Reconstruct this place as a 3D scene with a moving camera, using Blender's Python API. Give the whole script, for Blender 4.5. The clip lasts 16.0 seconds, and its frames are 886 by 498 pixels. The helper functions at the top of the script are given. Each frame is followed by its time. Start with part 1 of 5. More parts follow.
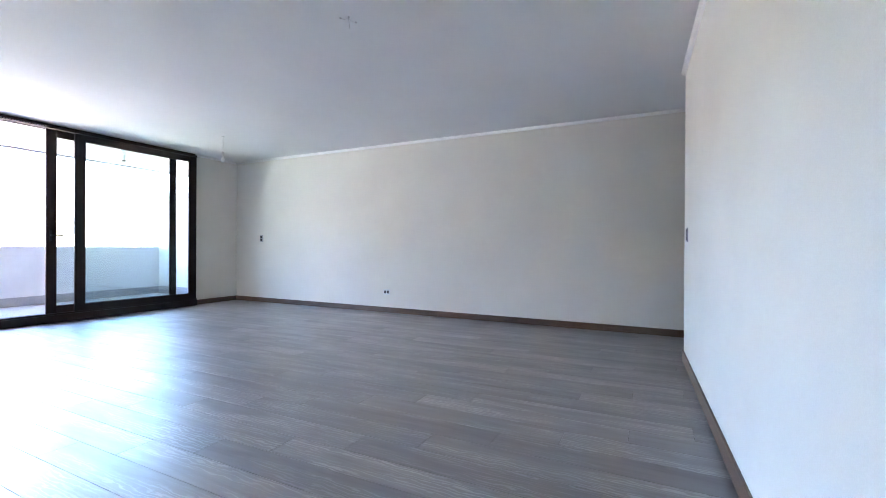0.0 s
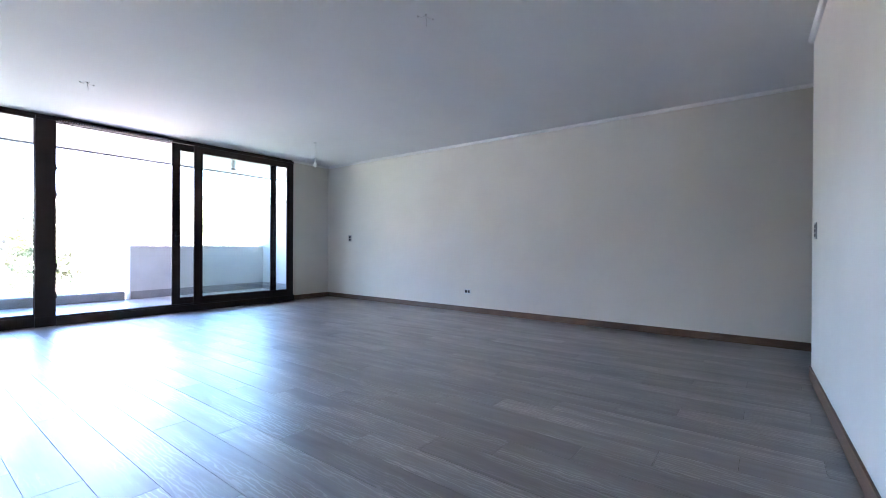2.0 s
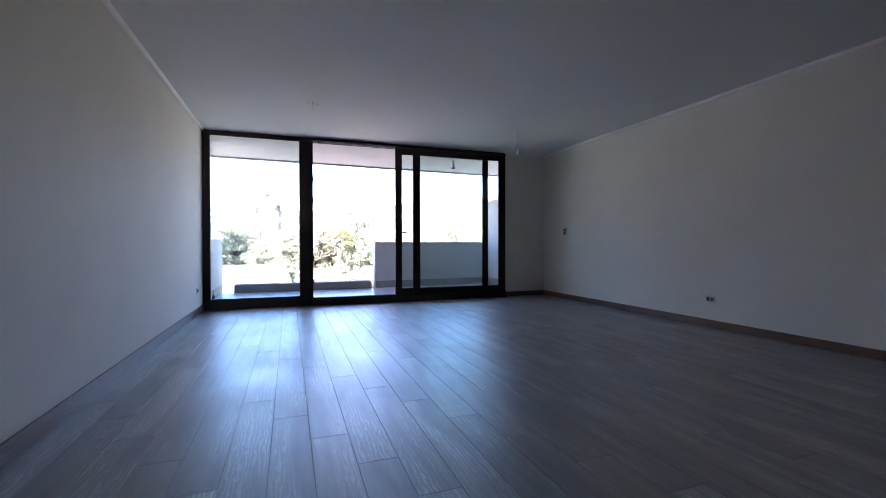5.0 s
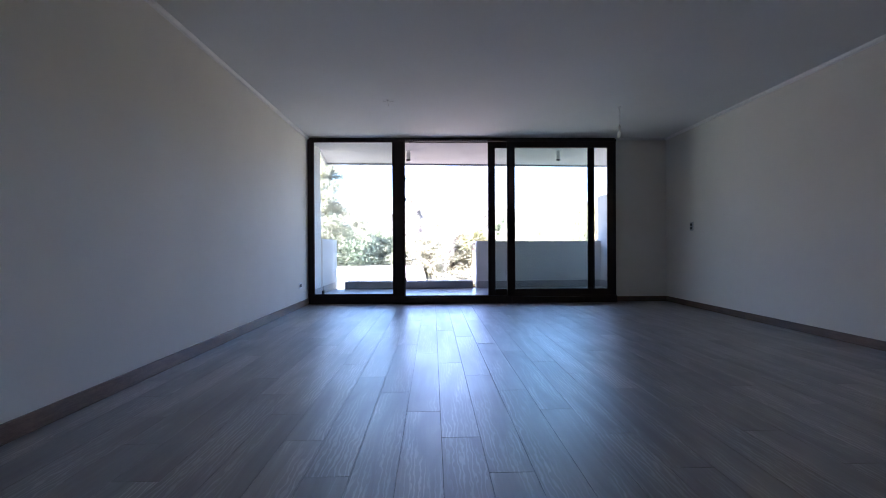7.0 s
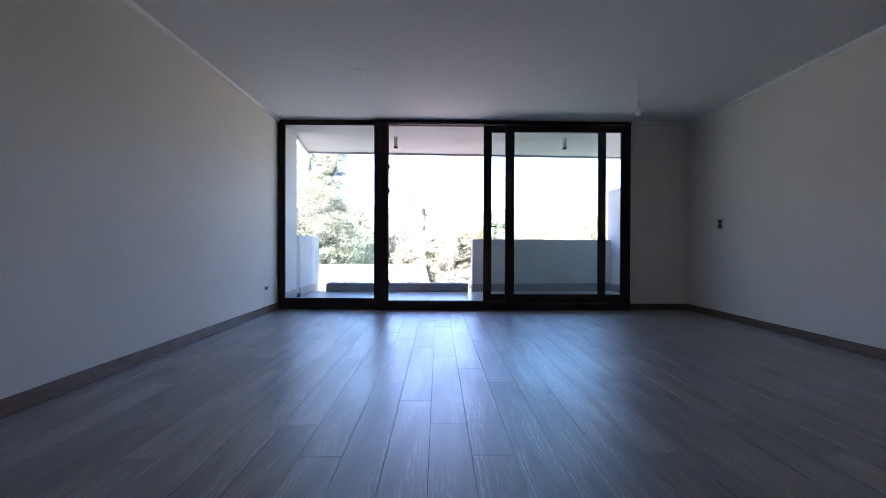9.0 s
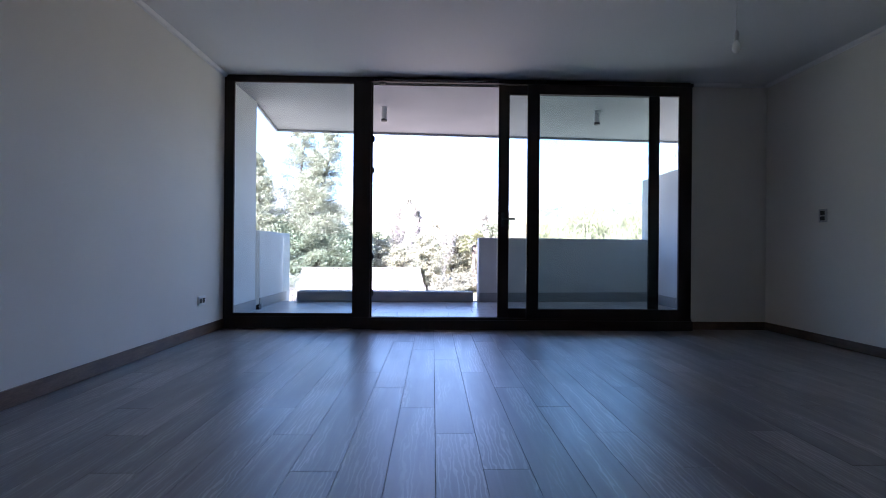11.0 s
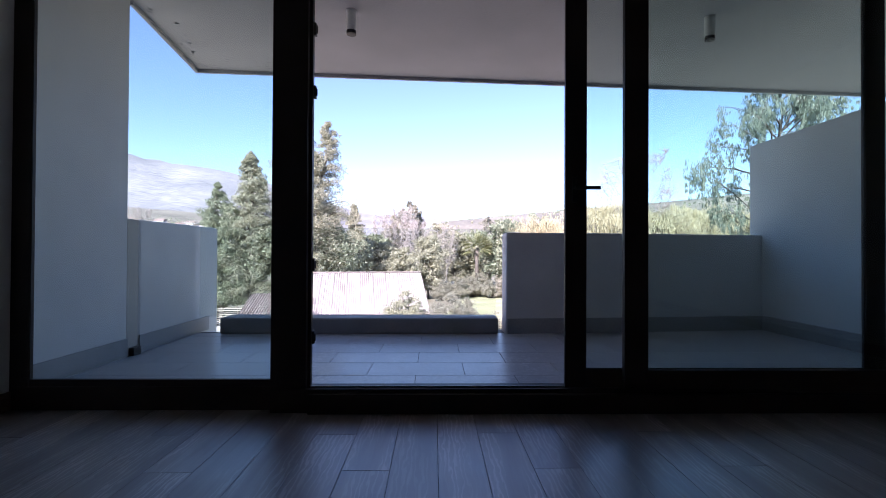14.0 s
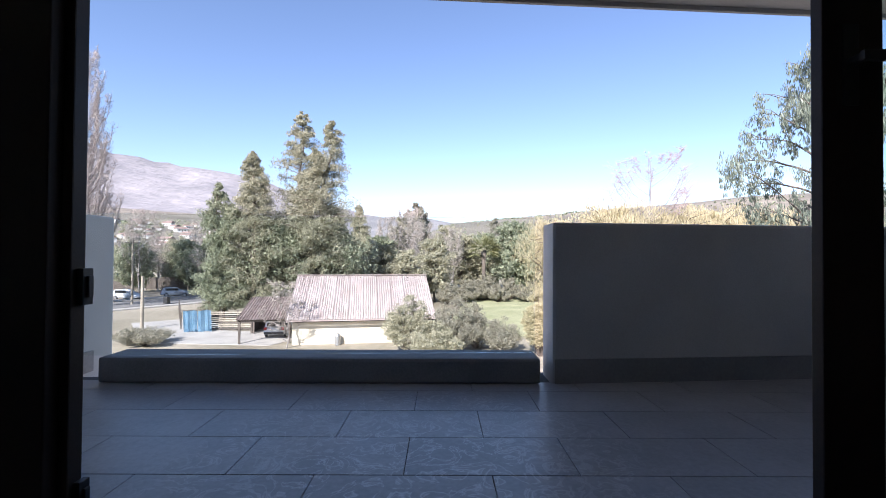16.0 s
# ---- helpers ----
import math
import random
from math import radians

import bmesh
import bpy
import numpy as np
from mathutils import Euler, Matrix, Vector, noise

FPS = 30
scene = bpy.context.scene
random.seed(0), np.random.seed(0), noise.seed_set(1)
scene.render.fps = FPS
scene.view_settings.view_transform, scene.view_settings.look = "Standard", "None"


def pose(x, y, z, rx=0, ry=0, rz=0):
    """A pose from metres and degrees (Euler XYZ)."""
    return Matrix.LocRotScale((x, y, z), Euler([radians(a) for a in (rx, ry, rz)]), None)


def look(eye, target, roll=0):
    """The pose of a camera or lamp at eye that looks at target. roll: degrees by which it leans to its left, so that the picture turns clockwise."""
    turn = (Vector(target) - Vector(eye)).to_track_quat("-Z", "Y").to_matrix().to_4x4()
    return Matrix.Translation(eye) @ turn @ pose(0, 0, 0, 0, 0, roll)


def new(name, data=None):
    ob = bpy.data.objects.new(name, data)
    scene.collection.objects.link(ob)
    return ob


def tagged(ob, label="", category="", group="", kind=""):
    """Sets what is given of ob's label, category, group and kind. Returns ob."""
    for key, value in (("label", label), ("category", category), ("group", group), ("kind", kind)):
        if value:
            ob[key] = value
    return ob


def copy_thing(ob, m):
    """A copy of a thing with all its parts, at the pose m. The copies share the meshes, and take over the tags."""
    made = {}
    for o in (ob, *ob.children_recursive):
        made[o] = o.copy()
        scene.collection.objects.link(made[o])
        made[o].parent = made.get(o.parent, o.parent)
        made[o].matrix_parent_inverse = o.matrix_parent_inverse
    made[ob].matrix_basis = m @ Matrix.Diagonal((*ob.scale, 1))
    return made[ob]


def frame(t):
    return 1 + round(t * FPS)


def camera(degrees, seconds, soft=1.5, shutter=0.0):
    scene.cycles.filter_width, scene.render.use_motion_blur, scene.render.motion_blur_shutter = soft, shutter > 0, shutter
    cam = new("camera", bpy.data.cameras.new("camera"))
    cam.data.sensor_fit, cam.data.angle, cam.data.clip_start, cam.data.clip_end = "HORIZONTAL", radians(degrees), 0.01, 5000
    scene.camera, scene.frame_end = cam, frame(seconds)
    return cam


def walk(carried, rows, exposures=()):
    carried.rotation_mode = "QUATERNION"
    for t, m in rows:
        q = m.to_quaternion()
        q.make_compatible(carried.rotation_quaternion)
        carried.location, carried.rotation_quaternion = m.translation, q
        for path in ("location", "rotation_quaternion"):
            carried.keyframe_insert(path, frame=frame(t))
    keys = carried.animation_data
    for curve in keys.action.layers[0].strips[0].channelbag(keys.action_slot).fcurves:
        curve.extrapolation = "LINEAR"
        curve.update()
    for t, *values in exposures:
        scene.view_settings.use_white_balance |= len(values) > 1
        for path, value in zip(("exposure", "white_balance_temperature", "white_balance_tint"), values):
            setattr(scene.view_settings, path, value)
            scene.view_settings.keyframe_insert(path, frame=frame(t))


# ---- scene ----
cam = camera(92.0, 16.0, soft=0.9)
PATH = [
    (0, (0.115, -7.423, 1.033), (1.911, -6.542, 1.028), 0.3),
    (0.5, (0.133, -7.426, 1.033), (1.887, -6.464, 1.026), 0.3),
    (1, (0.157, -7.41, 1.027), (1.861, -6.363, 1.017), 0.3),
    (1.5, (0.192, -7.409, 1.021), (1.841, -6.277, 1.012), 0.3),
    (2, (0.216, -7.416, 1.02), (1.806, -6.204, 1.013), 0.3),
    (2.5, (0.261, -7.399, 1.021), (1.788, -6.108, 1.009), 0.2),
    (3, (0.366, -7.393, 1.03), (1.812, -6.012, 1.015), 0.2),
    (3.5, (0.565, -7.404, 1.027), (1.873, -5.891, 1.007), 0.2),
    (4, (0.788, -7.348, 1.01), (1.923, -5.701, 0.988), -0.0),
    (4.5, (1.01, -7.301, 0.989), (1.913, -5.517, 0.964), -0.2),
    (5, (1.224, -7.265, 0.973), (1.9, -5.383, 0.951), -0.1),
    (7.5, (2.175, -6.922, 0.894), (2.171, -4.922, 0.885), -0.1),
    (8, (2.264, -6.731, 0.891), (2.249, -4.731, 0.879), 0.1),
    (8.5, (2.296, -6.481, 0.892), (2.296, -4.481, 0.877), 0.2),
    (9, (2.298, -6.182, 0.897), (2.321, -4.182, 0.883), 0.2),
    (11.5, (2.23, -4.273, 0.838), (2.279, -2.274, 0.841), 0.5),
    (12, (2.226, -3.9, 0.842), (2.273, -1.901, 0.841), 0.4),
    (12.5, (2.237, -3.522, 0.852), (2.276, -1.523, 0.853), 0.4),
    (13, (2.223, -3.128, 0.836), (2.263, -1.129, 0.846), 0.4),
    (13.5, (2.229, -2.73, 0.825), (2.269, -0.73, 0.839), 0.4),
    (14, (2.241, -2.339, 0.828), (2.282, -0.34, 0.845), 0.3),
    (14.5, (2.247, -1.936, 0.829), (2.286, 0.063, 0.85), 0.4),
    (15, (2.248, -1.544, 0.824), (2.282, 0.456, 0.847), 0.4),
    (15.5, (2.241, -1.176, 0.823), (2.267, 0.823, 0.849), 0.5),
    (16, (2.253, -0.821, 0.823), (2.265, 1.178, 0.851), 0.4),
]
EXPOSURES = [(0, 6.12, 5880, 27), (2, 5.62, 5720, 27), (3.5, 4.86, 5700, 30), (5, 3.82, 5760, 31), (7.5, 3.70, 5770, 31), (9, 3.60, 5770, 31), (11.5, 2.91, 5550, 30), (12.5, 2.43, 5640, 30), (13.5, 2.04, 5750, 30), (14.5, 1.76, 5850, 28), (15, 1.70, 5890, 26), (16, 1.42, 6070, 21)]
walk(cam, [(t, look(eye, target, roll)) for t, eye, target, roll in PATH], EXPOSURES)

# ---- sky and sun ----
SUN_AZIMUTH, SUN_ELEVATION = radians(202), radians(35)
world = bpy.data.worlds.new("world")
scene.world = world
world.use_nodes = True
sky = world.node_tree.nodes.new("ShaderNodeTexSky")
sky.sky_type = "NISHITA"
sky.sun_disc = False
sky.sun_elevation, sky.sun_rotation = SUN_ELEVATION, SUN_AZIMUTH
sky.altitude, sky.air_density, sky.dust_density, sky.ozone_density = 900, 1.0, 0.25, 1.3
back = world.node_tree.nodes["Background"]
back.inputs["Strength"].default_value = 0.09
world.node_tree.links.new(sky.outputs[0], back.inputs["Color"])
sun_data = bpy.data.lights.new("sun", "SUN")
sun_data.energy, sun_data.angle, sun_data.color = 5.0, radians(0.5), (1.0, 0.94, 0.85)
sun = new("sun", sun_data)
to_sun = Vector((math.sin(SUN_AZIMUTH) * math.cos(SUN_ELEVATION), math.cos(SUN_AZIMUTH) * math.cos(SUN_ELEVATION), math.sin(SUN_ELEVATION)))
sun.matrix_world = look(to_sun * 60, (0, 0, 0))

# ---- materials ----
def surface(name, dark, light, scale=6.0, fine=60.0, rough=0.6, bump=0.1, stretch=(1, 1, 1), metal=0.0, depth=0.004, vary=0.0, spread=0.12):
    """A two-scale noise material: broad stains and fine grain, with relief."""
    m = bpy.data.materials.new(name)
    m.use_nodes = True
    nt = m.node_tree
    n, ln = nt.nodes, nt.links.new
    p = n["Principled BSDF"]
    tc, mp = n.new("ShaderNodeTexCoord"), n.new("ShaderNodeMapping")
    mp.inputs["Scale"].default_value = stretch
    ln(tc.outputs["Object"], mp.inputs["Vector"])
    info = n.new("ShaderNodeObjectInfo")
    if vary:
        mul = n.new("ShaderNodeMath")
        mul.operation, mul.inputs[1].default_value = "MULTIPLY", 60.0
        ln(info.outputs["Random"], mul.inputs[0])
        ln(mul.outputs[0], mp.inputs["Location"])
    a, b = n.new("ShaderNodeTexNoise"), n.new("ShaderNodeTexNoise")
    a.inputs["Scale"].default_value, a.inputs["Detail"].default_value = scale, 4
    b.inputs["Scale"].default_value, b.inputs["Detail"].default_value = fine, 6
    for x in (a, b):
        ln(mp.outputs[0], x.inputs["Vector"])
    mix = n.new("ShaderNodeMix")
    mix.data_type = "FLOAT"
    mix.inputs["Factor"].default_value = 0.45
    ln(a.outputs["Fac"], mix.inputs["A"])
    ln(b.outputs["Fac"], mix.inputs["B"])
    ramp = n.new("ShaderNodeValToRGB")
    ramp.color_ramp.elements[0].position, ramp.color_ramp.elements[1].position = 0.5 - spread, 0.5 + spread
    ramp.color_ramp.elements[0].color, ramp.color_ramp.elements[1].color = (*dark, 1), (*light, 1)
    ln(mix.outputs[0], ramp.inputs["Fac"])
    col = ramp.outputs["Color"]
    if vary:
        hsv = n.new("ShaderNodeHueSaturation")
        rng = n.new("ShaderNodeMapRange")
        rng.inputs["To Min"].default_value, rng.inputs["To Max"].default_value = 1 - vary, 1 + vary
        ln(info.outputs["Random"], rng.inputs["Value"])
        ln(rng.outputs[0], hsv.inputs["Value"])
        ln(col, hsv.inputs["Color"])
        col = hsv.outputs["Color"]
    ln(col, p.inputs["Base Color"])
    rr = n.new("ShaderNodeMapRange")
    rr.inputs["To Min"].default_value, rr.inputs["To Max"].default_value = rough * 0.85, min(1, rough * 1.15)
    ln(a.outputs["Fac"], rr.inputs["Value"])
    ln(rr.outputs[0], p.inputs["Roughness"])
    p.inputs["Metallic"].default_value = metal
    if bump:
        bp = n.new("ShaderNodeBump")
        bp.inputs["Strength"].default_value, bp.inputs["Distance"].default_value = bump, depth
        ln(b.outputs["Fac"], bp.inputs["Height"])
        ln(bp.outputs[0], p.inputs["Normal"])
    return m


def clear_glass(name, tint):
    """Tinted pane with a mirror-like sheen."""
    m = bpy.data.materials.new(name)
    m.use_nodes = True
    n, ln = m.node_tree.nodes, m.node_tree.links.new
    n.remove(n["Principled BSDF"])
    t, g, w, mix = n.new("ShaderNodeBsdfTransparent"), n.new("ShaderNodeBsdfGlossy"), n.new("ShaderNodeLayerWeight"), n.new("ShaderNodeMixShader")
    t.inputs["Color"].default_value = (*tint, 1)
    g.inputs["Roughness"].default_value = 0.01
    power, gloss = n.new("ShaderNodeMath"), n.new("ShaderNodeMath")
    w.inputs["Blend"].default_value = 0.5
    power.operation, power.inputs[1].default_value = "POWER", 5
    gloss.operation, gloss.inputs[1].default_value, gloss.inputs[2].default_value = "MULTIPLY_ADD", 0.9, 0.03
    ln(w.outputs["Facing"], power.inputs[0])
    ln(power.outputs[0], gloss.inputs[0])
    ln(gloss.outputs[0], mix.inputs[0])
    ln(t.outputs[0], mix.inputs[1])
    ln(g.outputs[0], mix.inputs[2])
    ln(mix.outputs[0], n["Material Output"].inputs["Surface"])
    return m


def leaf_surface(name, dark, light, rough=0.6, through_light=0.38):
    """Leaves and twigs: colour varies piece by piece, and some light passes through."""
    m = bpy.data.materials.new(name)
    m.use_nodes = True
    n, ln = m.node_tree.nodes, m.node_tree.links.new
    p = n["Principled BSDF"]
    geo, ramp = n.new("ShaderNodeNewGeometry"), n.new("ShaderNodeValToRGB")
    ramp.color_ramp.elements[0].color, ramp.color_ramp.elements[1].color = (*dark, 1), (*light, 1)
    ln(geo.outputs["Random Per Island"], ramp.inputs["Fac"])
    ln(ramp.outputs[0], p.inputs["Base Color"])
    p.inputs["Roughness"].default_value = rough
    if through_light:
        tr, mix = n.new("ShaderNodeBsdfTranslucent"), n.new("ShaderNodeMixShader")
        mix.inputs[0].default_value = through_light
        ln(ramp.outputs[0], tr.inputs["Color"])
        ln(p.outputs[0], mix.inputs[1])
        ln(tr.outputs[0], mix.inputs[2])
        ln(mix.outputs[0], n["Material Output"].inputs["Surface"])
    return m


def plank_surface():
    """Grey-brown limed oak laminate, grain along y, each plank its own cut."""
    m = bpy.data.materials.new("laminate")
    m.use_nodes = True
    n, ln = m.node_tree.nodes, m.node_tree.links.new
    p = n["Principled BSDF"]
    tc, info = n.new("ShaderNodeTexCoord"), n.new("ShaderNodeObjectInfo")
    shift = n.new("ShaderNodeVectorMath")
    shift.operation = "MULTIPLY_ADD"
    shift.inputs[1].default_value = (1, 1, 1)
    comb, mul = n.new("ShaderNodeCombineXYZ"), n.new("ShaderNodeMath")
    mul.operation, mul.inputs[1].default_value = "MULTIPLY", 90
    ln(info.outputs["Random"], mul.inputs[0])
    for i in range(3):
        ln(mul.outputs[0], comb.inputs[i])
    ln(tc.outputs["Object"], shift.inputs[0])
    ln(comb.outputs[0], shift.inputs[2])

    def grain(sx, sy, detail, distort):
        mp, no = n.new("ShaderNodeMapping"), n.new("ShaderNodeTexNoise")
        mp.inputs["Scale"].default_value = (sx, sy, 1)
        no.inputs["Scale"].default_value, no.inputs["Detail"].default_value, no.inputs["Distortion"].default_value = 1, detail, distort
        ln(shift.outputs[0], mp.inputs["Vector"])
        ln(mp.outputs[0], no.inputs["Vector"])
        return no.outputs["Fac"]
    broad, fibre, pore = grain(7, 0.9, 3, 0.8), grain(30, 2.0, 4, 0.7), grain(170, 12, 2, 0)
    mp, wave = n.new("ShaderNodeMapping"), n.new("ShaderNodeTexWave")
    mp.inputs["Scale"].default_value = (1, 0.2, 1)
    wave.wave_type, wave.bands_direction = "BANDS", "X"
    for key, value in (("Scale", 15.0), ("Distortion", 9.0), ("Detail", 2.5), ("Detail Scale", 2.2), ("Detail Roughness", 0.55)):
        wave.inputs[key].default_value = value
    ln(shift.outputs[0], mp.inputs["Vector"])
    ln(mp.outputs[0], wave.inputs["Vector"])
    vein = n.new("ShaderNodeMapRange")
    vein.inputs["From Min"].default_value, vein.inputs["From Max"].default_value = 0.55, 0.95
    vein.inputs["To Max"].default_value = 0.75
    ln(wave.outputs["Fac"], vein.inputs["Value"])
    patch = n.new("ShaderNodeMapRange")
    patch.inputs["From Min"].default_value, patch.inputs["From Max"].default_value = 0.44, 0.64
    ln(broad, patch.inputs["Value"])
    limed = n.new("ShaderNodeMath")
    limed.operation = "MULTIPLY"
    ln(vein.outputs[0], limed.inputs[0])
    ln(patch.outputs[0], limed.inputs[1])
    ramp = n.new("ShaderNodeValToRGB")
    e = ramp.color_ramp.elements
    e[0].position, e[0].color = 0.32, (0.146, 0.123, 0.112, 1)
    e[1].position, e[1].color = 0.68, (0.268, 0.241, 0.224, 1)
    mid = ramp.color_ramp.elements.new(0.5)
    mid.color = (0.217, 0.191, 0.176, 1)
    mix, mix2 = n.new("ShaderNodeMix"), n.new("ShaderNodeMix")
    mix.inputs[0].default_value, mix2.inputs[0].default_value = 0.27, 0.07
    ln(broad, mix.inputs["A"])
    ln(fibre, mix.inputs["B"])
    ln(mix.outputs[0], mix2.inputs["A"])
    ln(pore, mix2.inputs["B"])
    ln(mix2.outputs[0], ramp.inputs["Fac"])
    lime = n.new("ShaderNodeMix")
    lime.data_type = "RGBA"
    lime.inputs[7].default_value = (0.44, 0.41, 0.39, 1)
    ln(limed.outputs[0], lime.inputs[0])
    ln(ramp.outputs[0], lime.inputs[6])
    hsv, rng = n.new("ShaderNodeHueSaturation"), n.new("ShaderNodeMapRange")
    rng.inputs["To Min"].default_value, rng.inputs["To Max"].default_value = 0.80, 1.20
    ln(info.outputs["Random"], rng.inputs["Value"])
    ln(rng.outputs[0], hsv.inputs["Value"])
    ln(lime.outputs[2], hsv.inputs["Color"])
    ln(hsv.outputs[0], p.inputs["Base Color"])
    rr = n.new("ShaderNodeMapRange")
    rr.inputs["To Min"].default_value, rr.inputs["To Max"].default_value = 0.30, 0.43
    # dried mopping smears that run on from plank to plank
    geo, smear_map, smear = n.new("ShaderNodeNewGeometry"), n.new("ShaderNodeMapping"), n.new("ShaderNodeTexNoise")
    smear_map.inputs["Scale"].default_value = (1.0, 0.75, 1.0)
    smear.inputs["Scale"].default_value, smear.inputs["Detail"].default_value, smear.inputs["Distortion"].default_value = 2.6, 4, 0.5
    ln(geo.outputs["Position"], smear_map.inputs["Vector"])
    ln(smear_map.outputs[0], smear.inputs["Vector"])
    rr.inputs["From Min"].default_value, rr.inputs["From Max"].default_value = 0.3, 0.7
    ln(smear.outputs["Fac"], rr.inputs["Value"])
    ln(rr.outputs[0], p.inputs["Roughness"])
    p.inputs["IOR"].default_value = 1.8
    p.inputs["Coat Weight"].default_value, p.inputs["Coat Roughness"].default_value, p.inputs["Coat IOR"].default_value = 0.55, 0.47, 1.6
    bp = n.new("ShaderNodeBump")
    bp.inputs["Strength"].default_value, bp.inputs["Distance"].default_value = 0.02, 0.0005
    ln(fibre, bp.inputs["Height"])
    ln(bp.outputs[0], p.inputs["Normal"])
    return m


M_WALL = surface("beige_wall_paint", (0.74, 0.70, 0.63), (0.80, 0.76, 0.685), 1.3, 240, 0.75, 0.12, depth=0.002)
M_CEIL = surface("white_ceiling_paint", (0.755, 0.755, 0.755), (0.805, 0.805, 0.805), 1.0, 200, 0.85, 0.08, depth=0.002)
M_TRIM = surface("white_trim_paint", (0.82, 0.81, 0.79), (0.88, 0.87, 0.85), 3, 90, 0.5, 0.05)
M_BASE = surface("brown_wood_trim", (0.095, 0.052, 0.03), (0.17, 0.10, 0.06), 5, 40, 0.42, 0.12, (1, 1, 6), depth=0.001)
M_FRAME = surface("dark_bronze_frame", (0.020, 0.0125, 0.0105), (0.032, 0.020, 0.017), 6, 160, 0.5, 0.05)
M_FRAME.node_tree.nodes["Principled BSDF"].inputs["Specular IOR Level"].default_value = 0.25
M_BLACK = surface("black_plastic", (0.012, 0.012, 0.013), (0.022, 0.022, 0.024), 20, 200, 0.45, 0.03)
M_STEEL = surface("brushed_grey_plate", (0.36, 0.36, 0.36), (0.46, 0.46, 0.46), 10, 180, 0.35, 0.04, metal=0.7)
M_PLATE = surface("white_plastic", (0.72, 0.72, 0.70), (0.80, 0.80, 0.78), 10, 200, 0.4, 0.02)
M_WIRE = surface("grey_wire_sheath", (0.46, 0.45, 0.45), (0.66, 0.65, 0.64), 30, 200, 0.5, 0.02)
M_GLASS = clear_glass("window_glass", (0.875, 0.938, 0.923))
M_RAIL_GLASS = clear_glass("balustrade_glass", (0.93, 0.96, 0.95))
M_BULB = leaf_surface("opal_bulb_glass", (0.84, 0.84, 0.82), (0.88, 0.88, 0.86), 0.15, 0.6)
M_RENDER = surface("painted_render", (0.59, 0.59, 0.585), (0.69, 0.69, 0.685), 2.2, 110, 0.85, 0.25, depth=0.003)
M_STRIP = surface("beige_joint_render", (0.46, 0.43, 0.38), (0.56, 0.53, 0.47), 3, 80, 0.85, 0.2)
M_CURB = surface("grey_rendered_curb", (0.22, 0.225, 0.23), (0.30, 0.30, 0.305), 3, 90, 0.8, 0.2)
M_SKIRT = surface("grey_tile_skirting", (0.26, 0.265, 0.27), (0.34, 0.34, 0.345), 3, 60, 0.5, 0.08)
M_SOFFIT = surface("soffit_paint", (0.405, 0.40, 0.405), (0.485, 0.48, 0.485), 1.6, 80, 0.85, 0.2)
def sheen_swirls(m):
    """Swirled mopping marks on the tiles by the open door, smoother, their sky sheen painted in pale."""
    n, ln = m.node_tree.nodes, m.node_tree.links.new
    p = n["Principled BSDF"]
    old = p.inputs["Base Color"].links[0].from_socket
    geo, no, ramp = n.new("ShaderNodeNewGeometry"), n.new("ShaderNodeTexNoise"), n.new("ShaderNodeValToRGB")
    no.inputs["Scale"].default_value, no.inputs["Detail"].default_value, no.inputs["Distortion"].default_value = 8.5, 3, 2.4
    e = ramp.color_ramp.elements
    e[0].position, e[0].color, e[1].position, e[1].color = 0.505, (0, 0, 0, 1), 0.55, (1, 1, 1, 1)
    e2 = ramp.color_ramp.elements.new(0.60)
    e2.color = (0, 0, 0, 1)
    ln(geo.outputs["Position"], no.inputs["Vector"])
    ln(no.outputs["Fac"], ramp.inputs["Fac"])
    dist, near, mul = n.new("ShaderNodeVectorMath"), n.new("ShaderNodeMapRange"), n.new("ShaderNodeMath")
    dist.operation, mul.operation = "DISTANCE", "MULTIPLY"
    dist.inputs[1].default_value = (2.15, 0.75, 0.05)
    near.inputs["From Min"].default_value, near.inputs["From Max"].default_value = 0.35, 0.95
    near.inputs["To Min"].default_value, near.inputs["To Max"].default_value = 1.0, 0.06
    ln(geo.outputs["Position"], dist.inputs[0])
    ln(dist.outputs["Value"], near.inputs["Value"])
    ln(ramp.outputs["Color"], mul.inputs[0])
    ln(near.outputs[0], mul.inputs[1])
    mix = n.new("ShaderNodeMix")
    mix.data_type = "RGBA"
    share, wet, rough_mix = n.new("ShaderNodeMath"), p.inputs["Roughness"].links[0].from_socket, n.new("ShaderNodeMix")
    share.operation, share.inputs[1].default_value = "MULTIPLY", 0.85
    ln(mul.outputs[0], share.inputs[0])
    ln(share.outputs[0], mix.inputs[0])
    ln(mul.outputs[0], rough_mix.inputs[0])
    ln(wet, rough_mix.inputs["A"])
    rough_mix.inputs["B"].default_value = 0.17
    ln(rough_mix.outputs[0], p.inputs["Roughness"])
    ln(old, mix.inputs[6])
    mix.inputs[7].default_value = (0.78, 0.80, 0.80, 1)
    ln(mix.outputs[2], p.inputs["Base Color"])
    return m


M_TILE = sheen_swirls(surface("porcelain_tile", (0.315, 0.32, 0.332), (0.405, 0.41, 0.422), 4, 50, 0.34, 0.05, vary=0.05))
M_GROUT = surface("dark_grout", (0.10, 0.10, 0.10), (0.16, 0.16, 0.16), 20, 120, 0.9, 0.1)
M_SUB = surface("subfloor", (0.05, 0.042, 0.035), (0.08, 0.07, 0.06), 8, 90, 0.9, 0.1)
M_LAM = plank_surface()

